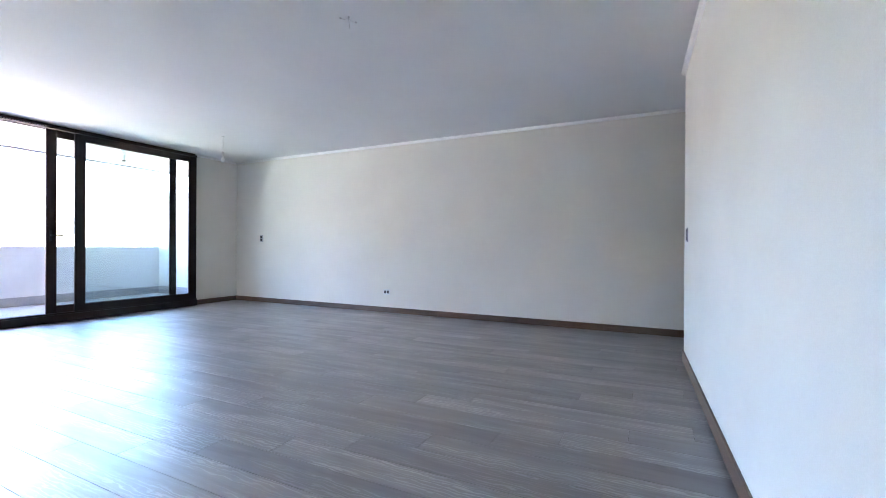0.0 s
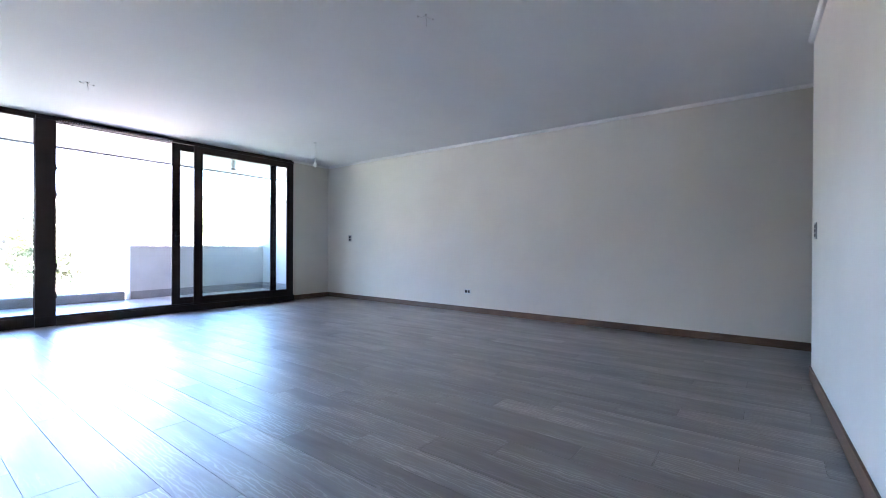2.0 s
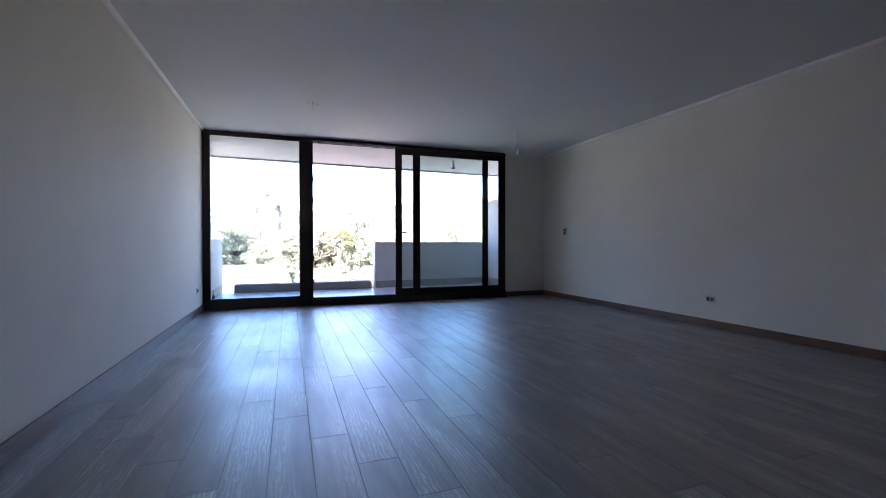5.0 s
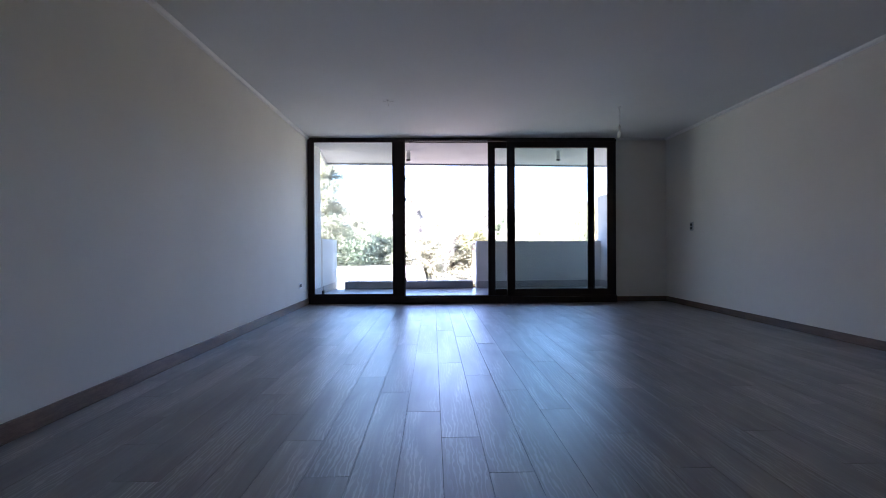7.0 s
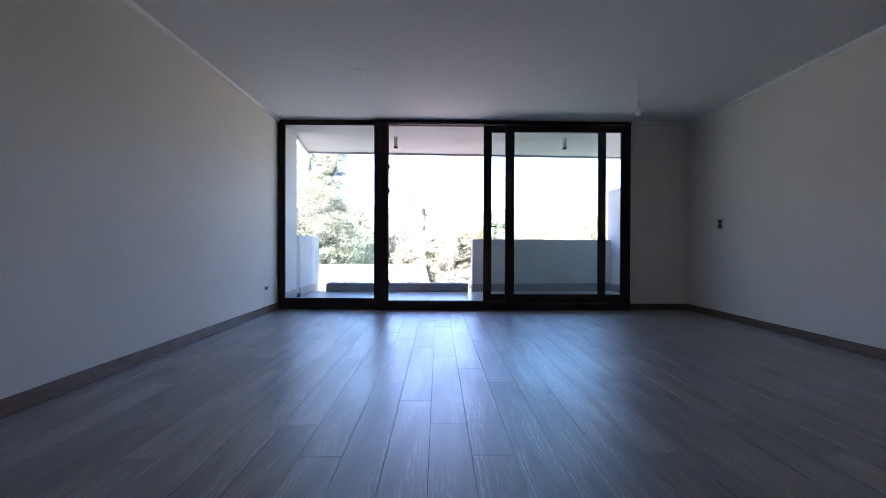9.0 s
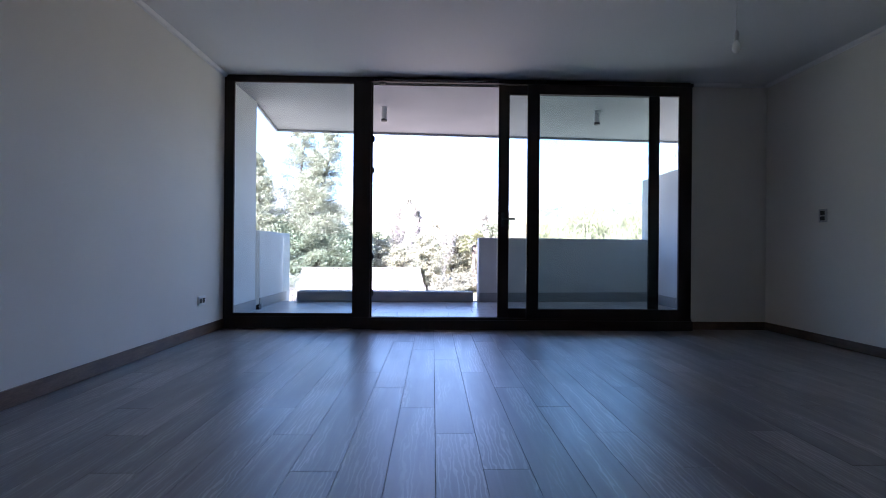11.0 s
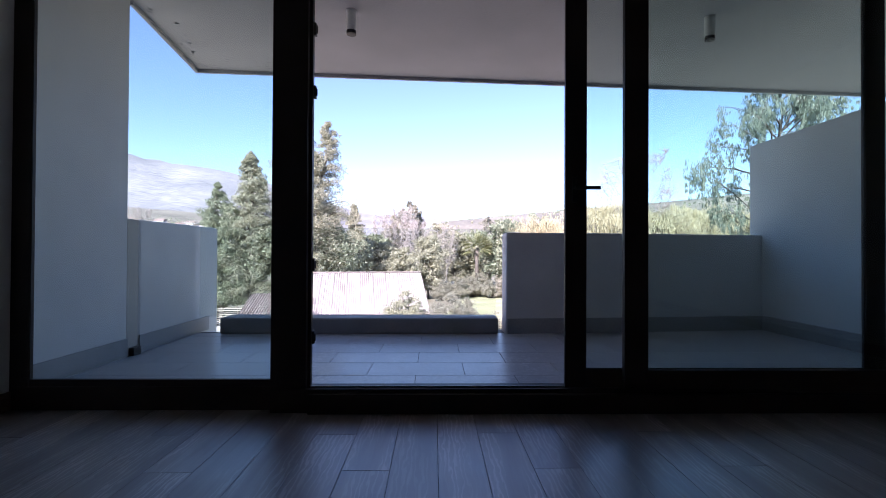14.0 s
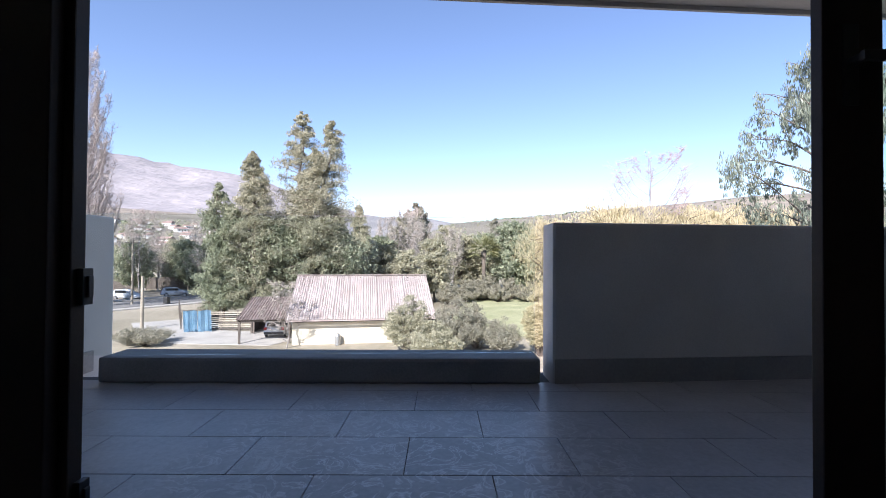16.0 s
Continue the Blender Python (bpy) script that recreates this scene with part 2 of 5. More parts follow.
M_BARK = surface("bark", (0.07, 0.055, 0.045), (0.17, 0.14, 0.115), 3, 20, 0.9, 0.5, (1, 1, 0.3), depth=0.03)
M_PALE_BARK = surface("pale_bark", (0.26, 0.235, 0.21), (0.46, 0.43, 0.39), 2, 14, 0.85, 0.3, (1, 1, 0.3), depth=0.02)
M_POPLAR = surface("poplar_bark", (0.15, 0.125, 0.115), (0.42, 0.385, 0.36), 1.2, 9, 0.9, 0.3, (1, 1, 0.4), depth=0.02)
M_TWIG = leaf_surface("dry_twigs", (0.25, 0.212, 0.185), (0.54, 0.485, 0.44), 0.8, 0.0)
M_PINK_TWIG = leaf_surface("pinkish_twigs", (0.30, 0.22, 0.21), (0.48, 0.375, 0.36), 0.8, 0.0)
M_CONIFER = leaf_surface("conifer_foliage", (0.16, 0.165, 0.105), (0.52, 0.50, 0.36))
M_GREEN = leaf_surface("green_foliage", (0.13, 0.155, 0.095), (0.44, 0.46, 0.32))
M_OLIVE = leaf_surface("olive_foliage", (0.24, 0.23, 0.15), (0.58, 0.55, 0.41))
M_WILLOW = leaf_surface("yellow_willow_foliage", (0.38, 0.33, 0.19), (0.62, 0.56, 0.37))
M_EUC = leaf_surface("eucalyptus_foliage", (0.08, 0.11, 0.085), (0.33, 0.37, 0.28), 0.45)
M_SCRUB = leaf_surface("grey_shrub_foliage", (0.20, 0.19, 0.14), (0.46, 0.43, 0.34))
M_PALM = leaf_surface("palm_fronds", (0.20, 0.21, 0.09), (0.42, 0.40, 0.22))
M_GROUND = surface("dry_grass_ground", (0.20, 0.175, 0.125), (0.36, 0.318, 0.25), 0.09, 2.5, 0.95, 0.4, depth=0.08)
M_ASPHALT = surface("asphalt", (0.13, 0.128, 0.125), (0.20, 0.195, 0.19), 0.6, 30, 0.9, 0.3)
M_CONCRETE = surface("concrete", (0.30, 0.285, 0.265), (0.42, 0.40, 0.37), 0.8, 20, 0.9, 0.3)
M_LAWN = surface("lawn", (0.26, 0.27, 0.14), (0.40, 0.39, 0.24), 0.4, 12, 0.95, 0.5, depth=0.05)
M_CREAM = surface("cream_plaster", (0.52, 0.46, 0.36), (0.64, 0.58, 0.47), 1, 40, 0.9, 0.2)
M_WHITEWALL = surface("white_house_wall", (0.60, 0.58, 0.55), (0.74, 0.72, 0.69), 0.5, 8, 0.9, 0.1)
M_ROOF = surface("faded_pink_roof_sheet", (0.56, 0.475, 0.455), (0.70, 0.625, 0.61), 1.1, 22, 0.7, 0.15, (1, 0.3, 1), vary=0.06)
M_ROOF2 = surface("weathered_roof_tile", (0.25, 0.19, 0.175), (0.43, 0.355, 0.335), 1.5, 18, 0.85, 0.3, vary=0.08)
M_TOWNROOF = surface("town_roof", (0.20, 0.13, 0.11), (0.34, 0.25, 0.22), 0.4, 6, 0.9, 0.1)
M_TIMBER = surface("dark_timber", (0.055, 0.045, 0.038), (0.12, 0.10, 0.085), 4, 30, 0.8, 0.3, (1, 1, 0.3))
M_WEATHER = surface("weathered_timber", (0.22, 0.19, 0.15), (0.36, 0.32, 0.26), 3, 25, 0.85, 0.3, (1, 1, 0.3))
M_BLUE = surface("blue_tarpaulin", (0.13, 0.27, 0.40), (0.25, 0.40, 0.53), 2, 20, 0.5, 0.3)
M_CARPAINT = surface("white_car_paint", (0.66, 0.67, 0.68), (0.72, 0.73, 0.74), 2, 60, 0.25, 0.0)
M_SILVER = surface("silver_car_paint", (0.44, 0.46, 0.49), (0.50, 0.52, 0.55), 2, 60, 0.28, 0.0, metal=0.3)
M_CARGLASS = surface("dark_car_glass", (0.015, 0.018, 0.02), (0.03, 0.034, 0.038), 2, 60, 0.12, 0.0)
M_TYRE = surface("rubber", (0.018, 0.018, 0.018), (0.03, 0.03, 0.03), 10, 80, 0.85, 0.1)
M_RED = surface("red_lens", (0.30, 0.02, 0.02), (0.40, 0.03, 0.03), 10, 80, 0.3, 0.0)

# ---- building blocks ----
def link_mesh(name, bm, material, smooth=False):
    me = bpy.data.meshes.new(name)
    bm.to_mesh(me)
    bm.free()
    if smooth:
        for f in me.polygons:
            f.use_smooth = True
    me.materials.append(material)
    return new(name, me)


def part(name, bm, material, parent, label="", smooth=False):
    ob = link_mesh(name, bm, material, smooth)
    ob.parent = parent
    return tagged(ob, label)


def boxes(specs, bevel=0.0, segments=2):
    """One bmesh of boxes given as x0, x1, y0, y1, z0, z1, with rounded edges."""
    out = bmesh.new()
    for x0, x1, y0, y1, z0, z1 in specs:
        v = [out.verts.new((x, y, z)) for z in (z0, z1) for y in (y0, y1) for x in (x0, x1)]
        for q in ((0, 2, 3, 1), (4, 5, 7, 6), (0, 1, 5, 4), (2, 6, 7, 3), (0, 4, 6, 2), (1, 3, 7, 5)):
            out.faces.new([v[i] for i in q])
    if bevel:
        bmesh.ops.bevel(out, geom=list(out.edges), offset=bevel, segments=segments, affect="EDGES", profile=0.6)
    return out


def prism(points, z0, z1, bevel=0.0):
    """An upright prism on a plan of points, counter-clockwise."""
    out = bmesh.new()
    lo = [out.verts.new((x, y, z0)) for x, y in points]
    hi = [out.verts.new((x, y, z1)) for x, y in points]
    out.faces.new(lo[::-1])
    out.faces.new(hi)
    for i in range(len(points)):
        j = (i + 1) % len(points)
        out.faces.new((lo[i], lo[j], hi[j], hi[i]))
    if bevel:
        bmesh.ops.bevel(out, geom=list(out.edges), offset=bevel, segments=2, affect="EDGES", profile=0.6)
    return out


def lathe(profile, steps=20, centre=(0, 0, 0)):
    """A turned solid from (radius, z) pairs, bottom to top."""
    out = bmesh.new()
    rings = []
    for r, z in profile:
        rings.append([out.verts.new((centre[0] + r * math.cos(2 * math.pi * i / steps), centre[1] + r * math.sin(2 * math.pi * i / steps), centre[2] + z)) for i in range(steps)])
    for a, b in zip(rings, rings[1:]):
        for i in range(steps):
            j = (i + 1) % steps
            out.faces.new((a[i], a[j], b[j], b[i]))
    out.faces.new(rings[0][::-1])
    out.faces.new(rings[-1])
    return out


def pipe(points, radii, sides=6, out=None):
    """A tapered tube along points."""
    out = out or bmesh.new()
    rings = []
    pts = [Vector(p) for p in points]
    for i, p in enumerate(pts):
        d = (pts[min(i + 1, len(pts) - 1)] - pts[max(i - 1, 0)]).normalized()
        u = d.orthogonal().normalized()
        w = d.cross(u)
        rings.append([out.verts.new(p + radii[i] * (math.cos(2 * math.pi * k / sides) * u + math.sin(2 * math.pi * k / sides) * w)) for k in range(sides)])
    for a, b in zip(rings, rings[1:]):
        for k in range(sides):
            j = (k + 1) % sides
            out.faces.new((a[k], a[j], b[j], b[k]))
    out.faces.new(rings[0][::-1])
    out.faces.new(rings[-1])
    return out


def setting(name, bm, material, label=""):
    return tagged(link_mesh(name, bm, material), label, kind="structure")


def empty(name, label, category, group="", kind=""):
    return tagged(new(name), label, category, group, kind)


# ---- the room ----
H, W = 2.70, 5.94
FL = -0.018                        # top of the laminate
STUB_X, STUB_Y, BACK_Y = 4.735, -7.69, -9.8
HALL_X, HALL_Y = -2.2, -5.5
WIN_R = 5.063
setting("wall_left", boxes([(-0.16, 0, HALL_Y, 0, FL - 0.03, H)]), M_WALL, "smooth beige painted living room wall")
setting("wall_right", boxes([(W, W + 0.16, BACK_Y - 0.16, 0.0, FL - 0.03, H)]), M_WALL, "long smooth beige painted living room wall")
setting("wall_window", boxes([(WIN_R, W, 0.0, 0.18, FL - 0.03, H)]), M_WALL, "narrow beige wall beside the window")
STUB_L = STUB_Y - 0.032 * (STUB_X - HALL_X)     # the stub wall runs slightly askew
setting("wall_stub", prism([(HALL_X, STUB_L - 0.15), (STUB_X, STUB_Y - 0.15), (STUB_X, STUB_Y), (HALL_X, STUB_L)], FL - 0.03, H, 0.006), M_WALL, "beige wall ending in a free corner")
setting("wall_corridor", boxes([(STUB_X - 0.15, STUB_X, BACK_Y, STUB_Y - 0.153, FL - 0.03, H)]), M_WALL, "plain beige corridor wall")
setting("wall_back", boxes([(STUB_X - 0.15, W, BACK_Y - 0.16, BACK_Y, FL - 0.03, H)]), M_WALL, "plain beige end wall")
setting("wall_hall", boxes([(HALL_X, -0.163, HALL_Y, HALL_Y + 0.15, FL - 0.03, H)]), M_WALL, "plain beige hall wall")
setting("wall_hall_end", boxes([(HALL_X - 0.16, HALL_X, STUB_L - 0.15, HALL_Y + 0.15, FL - 0.03, H)]), M_WALL, "plain beige hall end wall")
setting("ceiling", boxes([(HALL_X - 0.16, W + 0.16, BACK_Y - 0.16, 0.18, H, H + 0.28)]), M_CEIL, "flat white painted ceiling")
floor = setting("floor", boxes([(HALL_X - 0.16, W + 0.16, BACK_Y - 0.16, 0.18, -0.25, FL - 0.006)]), M_SUB, "grey-brown oak laminate plank floor")

BH, BT = 0.084, 0.014


def skirting(name, x0, x1, y0, y1, top=BH):
    return setting(name, boxes([(x0, x1, y0, y1, FL + 0.001, top)], 0.004), M_BASE, "dark brown wooden baseboard")


skirting("baseboard_left", 0.001, BT, HALL_Y, -0.031)
skirting("baseboard_right", W - BT, W - 0.001, BACK_Y + BT, -0.001, 0.070)
skirting("baseboard_window", WIN_R + 0.002, W - BT - 0.001, -BT, -0.001, 0.070)
setting("baseboard_stub", prism([(HALL_X, STUB_L + 0.001), (STUB_X + BT, STUB_Y + 0.001), (STUB_X + BT, STUB_Y + BT), (HALL_X, STUB_L + BT)], FL + 0.001, BH, 0.004), M_BASE, "dark brown wooden baseboard")
skirting("baseboard_stub_end", STUB_X + 0.001, STUB_X + BT, BACK_Y + 0.001, STUB_Y - 0.001)


def cornice(name, x0, y0, x1, y1, nx, ny, size=0.036):
    """A small cove along the top of a wall; (nx, ny) points into the room."""
    bm = bmesh.new()
    prof = [(0.001, -0.001), (size, -0.001), (size, -0.006)] + [(0.008 + (size - 0.012) * math.cos(q), -0.006 - (size - 0.010) * math.sin(q)) for q in (0.25, 0.6, 0.95, 1.3)] + [(0.006, -size + 0.004), (0.006, -size), (0.001, -size)]
    ends = []
    for x, y in ((x0, y0), (x1, y1)):
        ends.append([bm.verts.new((x + nx * a, y + ny * a, H + b)) for a, b in prof])
    k = len(prof)
    for i in range(k):
        bm.faces.new((ends[0][i], ends[0][(i + 1) % k], ends[1][(i + 1) % k], ends[1][i]))
    bm.faces.new(ends[0][::-1])
    bm.faces.new(ends[1])
    bmesh.ops.recalc_face_normals(bm, faces=bm.faces)
    return setting(name, bm, M_TRIM, "thin white plaster cornice")


cornice("trim_cornice_left", 0, HALL_Y, 0, -0.031, 1, 0)
cornice("trim_cornice_right", W, BACK_Y, W, 0, -1, 0)
cornice("trim_cornice_window", WIN_R + 0.001, 0, W - 0.043, 0, 0, -1)
cornice("trim_cornice_stub", HALL_X, STUB_L, STUB_X, STUB_Y, 0, 1)

# ---- the sliding window ----
window_1 = empty("window_1", "wide dark bronze sliding window wall, one leaf slid open", "window", kind="structure")
YF, YB = -0.030, -0.004
YM, YS = -0.075, -0.098    # fronts of the mullion and of the double-track sill
G1, G2 = 1.588, 2.947      # the open gap
TOP, SILL = 2.632, 0.108
part("top_rail", boxes([(0.002, WIN_R, YF, YB, TOP, H - 0.002)], 0.003), M_FRAME, window_1)
part("bottom_rail", boxes([(0.002, 1.385, YF, YB, FL + 0.001, SILL), (1.385, WIN_R, YM, YB, FL + 0.001, SILL), (1.585, WIN_R, YS, YM, FL + 0.001, SILL - 0.022)], 0.003), M_FRAME, window_1)
part("left_jamb", boxes([(0.002, 0.100, YF, YB, SILL, TOP)], 0.003), M_FRAME, window_1)
part("right_jamb", boxes([(WIN_R - 0.052, WIN_R, -0.06, YB, SILL, TOP)], 0.003), M_FRAME, window_1)
mullion = part("mullion", boxes([(1.385, G1 - 0.018, YM, YB, SILL, TOP), (G1 - 0.018, G1, YM + 0.028, YB - 0.010, SILL, TOP)], 0.003), M_FRAME, window_1)
part("glazing_bead", boxes([(0.100, 1.385, -0.026, -0.008, SILL, 0.145), (0.100, 1.385, -0.026, -0.008, TOP - 0.008, TOP), (0.100, 0.106, -0.026, -0.008, 0.145, TOP - 0.008), (1.377, 1.385, -0.026, -0.008, 0.145, TOP - 0.008)]), M_FRAME, window_1)
part("outer_wall_joint", boxes([(0.002, WIN_R, YB, 0.10, 0.002, 0.085)], 0.002), M_FRAME, window_1)
part("head_track", boxes([(1.39, WIN_R - 0.002, -0.084, YF, TOP, TOP + 0.034), (G1, G2, YB - 0.012, YB, TOP - 0.014, TOP)], 0.002), M_FRAME, window_1)
# small pale plates in place of soffit light through the track's holes
part("track_light_dots", boxes([(G1 + 0.012 + 0.0275 * k, G1 + 0.026 + 0.0275 * k, -0.0865, -0.0842, TOP + 0.008, TOP + 0.017) for k in range(49)]), M_STEEL, window_1, "row of pale plates imitating light through the head track")
# white strip drawn for the line of light in the head gap
part("head_gap_light", boxes([(G1 + 0.002, G2 - 0.002, -0.026, -0.020, TOP - 0.007, TOP - 0.001)]), M_PLATE, window_1, "thin white strip imitating the light gap under the head track")
part("roller_stop", boxes([(G1 + 0.07, G1 + 0.13, -0.060, -0.032, TOP - 0.016, TOP - 0.001)], 0.004), M_BLACK, window_1)
part("sill_track", boxes([(G1, G2, -0.0495, -0.0465, SILL, SILL + 0.009)]), M_STEEL, window_1)
pane_fixed = part("pane", boxes([(0.102, 1.383, -0.020, -0.014, 0.12, TOP - 0.004)]), M_GLASS, window_1)
panes = [pane_fixed]


def leaf(name, x0, x1, y0, y1, stile_l, stile_r, label):
    zt, zb = 2.628, SILL + 0.001
    root = part(name, boxes([(x0, x0 + stile_l, y0, y1, zb, zt), (x1 - stile_r, x1, y0, y1, zb, zt), (x0 + stile_l, x1 - stile_r, y0, y1, zb, 0.205), (x0 + stile_l, x1 - stile_r, y0, y1, 2.525, zt)], 0.003), M_FRAME, window_1, label)
    ym = (y0 + y1) / 2
    panes.append(part("pane", boxes([(x0 + stile_l - 0.005, x1 - stile_r + 0.005, ym - 0.003, ym + 0.003, 0.20, 2.53)]), M_GLASS, root))
    part("gasket", boxes([(x0 + stile_l, x1 - stile_r, y0 + 0.006, ym - 0.004, 0.205, 0.211), (x0 + stile_l, x0 + stile_l + 0.005, y0 + 0.006, ym - 0.004, 0.211, 2.52), (x1 - stile_r - 0.005, x1 - stile_r, y0 + 0.006, ym - 0.004, 0.211, 2.52)]), M_BLACK, root)
    return root


sliding = leaf("sliding_leaf", G2, 4.71, -0.050, -0.024, 0.112, 0.112, "sliding leaf pushed open behind the fixed one")
fixed = leaf("fixed_leaf", 3.255, 5.013, -0.083, -0.051, 0.125, 0.10, "fixed glazed leaf")
for p in panes:
    p.visible_shadow = False
bm = boxes([(G2 + 0.036, G2 + 0.066, -0.053, -0.0465, 1.10, 1.25)], 0.003)
handle = part("handle_plate", bm, M_BLACK, sliding)
bm = lathe([(0.009, 0), (0.009, 0.030)], 12)
bmesh.ops.transform(bm, matrix=pose(G2 + 0.05, -0.052, 1.178, 90, 0, 0), verts=bm.verts)
part("handle_neck", bm, M_BLACK, sliding)
part("handle_lever", boxes([(G2 + 0.040, G2 + 0.178, -0.0885, -0.0765, 1.168, 1.187)], 0.004), M_BLACK, sliding, "flat black lever handle")
for z in (2.03, 1.69, 0.76, 0.37):
    part("latch_keeper", boxes([(G1, G1 + 0.012, -0.034, -0.010, z - 0.034, z + 0.034), (G1 + 0.012, G1 + 0.018, -0.028, -0.016, z - 0.02, z + 0.02)], 0.002), M_BLACK, mullion)

# ---- switches and sockets ----


def wall_plate(name, at, turn, w, h, label, toggles, dark):
    """A plate facing -y before it is turned; toggles are x offsets."""
    root = empty(name, label, "switch" if "switch" in name else "socket")
    part("cover_plate", boxes([(-w / 2, w / 2, -0.009, -0.0005, -h / 2, h / 2)], 0.003), M_STEEL if dark else M_PLATE, root)
    for u, v, tw, th in toggles:
        part("rocker" if "switch" in name else "socket_insert", boxes([(u - tw / 2, u + tw / 2, -0.0125, -0.0085, v - th / 2, v + th / 2)], 0.0015), M_BLACK, root)
    root.matrix_basis = pose(*at, 0, 0, turn)
    return root


wall_plate("light_switch", (W, -0.698, 1.195), -90, 0.085, 0.125, "grey wall switch with dark rockers on the beige wall", [(0.0, 0.026, 0.045, 0.038), (0.0, -0.026, 0.045, 0.038)], True)
wall_plate("light_switch", (4.46, STUB_Y - 0.008, 1.16), 181.8, 0.085, 0.125, "grey wall switch near the free wall corner", [(0.0, 0.034, 0.045, 0.026), (0, 0, 0.045, 0.026), (0.0, -0.034, 0.045, 0.026)], True)
wall_plate("wall_socket", (W, -3.556, 0.315), -90, 0.125, 0.085, "white double wall socket low on the long wall", [(-0.026, 0, 0.038, 0.045), (0.026, 0, 0.038, 0.045)], False)
wall_plate("wall_socket", (0, -0.455, 0.325), 90, 0.13, 0.092, "white double wall socket low beside the window", [(-0.026, 0, 0.038, 0.045), (0.026, 0, 0.038, 0.045)], False)

# ---- ceiling outlets and the bare bulb ----
bulb = empty("pendant_bulb", "bare light bulb hanging from a white cord, unlit", "lamp")
part("ceiling_rose", lathe([(0.004, -0.012), (0.018, -0.012), (0.022, -0.002), (0.022, -0.0005)], 16), M_PLATE, bulb, smooth=True)
part("cord", pipe([(0, 0, -0.010), (0.002, 0.001, -0.10), (0, 0, -0.225)], [0.003] * 3), M_PLATE, bulb)
part("socket", lathe([(0.014, -0.29), (0.017, -0.285), (0.017, -0.235), (0.008, -0.222)], 16), M_PLATE, bulb, smooth=True)
part("glass_bulb", lathe([(0.004, -0.374), (0.018, -0.368), (0.027, -0.35), (0.029, -0.335), (0.024, -0.313), (0.015, -0.292)], 20), M_BULB, bulb, smooth=True)
bulb.matrix_basis = pose(4.452, -1.584, H) @ Matrix.Diagonal((1, 1, 1.07, 1))


def wire_end(at, turn):
    root = empty("ceiling_wires", "bare wire ends hanging from a ceiling light outlet", "wires", "ceiling outlets")
    part("outlet_ring", lathe([(0.022, -0.004), (0.030, -0.004), (0.034, -0.0005), (0.022, -0.0005)], 18), M_CEIL, root)
    for k, (dx, dy) in enumerate(((0.085, 0.02), (-0.07, 0.03), (-0.01, -0.03))):
        part("wire", pipe([(0, 0, -0.003), (dx * 0.5, dy * 0.5, -0.022), (dx, dy, -0.012)], [0.0022] * 3), M_WIRE, root)
        part("connector", boxes([(dx - 0.008, dx + 0.008, dy - 0.006, dy + 0.006, -0.02, -0.006)], 0.002), M_WIRE, root)
    part("hanging_wire", pipe([(0, 0, -0.003), (0.006, 0, -0.04), (0.014, 0.004, -0.075), (0.010, 0.004, -0.105)], [0.0025, 0.0025, 0.0025, 0.002]), M_WIRE, root)
    root.matrix_basis = pose(*at, 0, 0, turn) @ Matrix.Scale(0.75, 4)


wire_end((2.60, -5.43, H), -30)
wire_end((1.496, -1.824, H), 10)

# ---- the balcony ----
BZ = 0.05                          # balcony floor level
SKEW = 0.055                       # the front edge runs slightly askew


def front(x, y0):
    return y0 + SKEW * (x - 2.94)


def parapet_line(x, y0):
    """The solid parapet runs a little more askew than the slab."""
    return y0 + 0.084 * (x - 2.935)


balcony = setting("balcony_floor", prism([(-0.25, 0.10), (5.62, 0.10), (5.62, front(5.62, 2.05)), (-0.25, front(-0.25, 2.05))], -0.22, BZ - 0.008), M_GROUT, "grey porcelain tiled balcony floor")
setting("facade_left", boxes([(-0.30, -0.02, 0.012, 0.86, BZ - 0.2, 2.709)], 0.004), M_RENDER, "white rendered balcony side wall")
setting("facade_strip", boxes([(-0.20, -0.0215, 0.863, 0.985, BZ, 1.066)], 0.004), M_STRIP, "beige joint strip between balcony walls")
setting("parapet_left", prism([(-0.20, 0.988), (-0.02, 0.988), (-0.02, 2.18), (-0.20, 2.18)], BZ - 0.25, 1.07, 0.02), M_RENDER, "low white rendered balcony parapet")
setting("parapet_front", prism([(2.935, 1.775), (5.63, parapet_line(5.63, 1.775)), (5.63, parapet_line(5.63, 1.96)), (2.935, 2.03)], BZ - 0.25, 1.028, 0.022), M_RENDER, "solid white rendered balcony parapet")
setting("partition_right", boxes([(5.62, 5.78, 0.19, front(5.62, 2.03), BZ - 0.25, 1.985)], 0.01), M_RENDER, "tall white rendered partition between balconies")
setting("curb", prism([(0.225, 1.735), (2.862, 1.755), (2.862, 2.005), (0.225, 1.985)], BZ, 0.203, 0.02), M_CURB, "low rendered balcony curb under the glass")
setting("skirting_left", boxes([(-0.019, -0.008, 0.02, 0.86, BZ, 0.185), (-0.019, -0.008, 0.99, 2.0, BZ, 0.185)], 0.003), M_SKIRT, "grey tile skirting on the balcony wall")
setting("skirting_front", prism([(2.95, parapet_line(2.95, 1.763)), (5.605, parapet_line(5.605, 1.763)), (5.605, parapet_line(5.605, 1.774)), (2.95, parapet_line(2.95, 1.774))], BZ, 0.195), M_SKIRT, "grey tile skirting on the balcony parapet")
setting("skirting_right", boxes([(5.607, 5.619, 0.2, 1.99, BZ, 0.2)], 0.003), M_SKIRT, "grey tile skirting on the balcony partition")
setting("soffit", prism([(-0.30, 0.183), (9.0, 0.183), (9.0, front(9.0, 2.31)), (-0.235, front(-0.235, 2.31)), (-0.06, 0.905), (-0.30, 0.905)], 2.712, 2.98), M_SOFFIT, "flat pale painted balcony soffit")
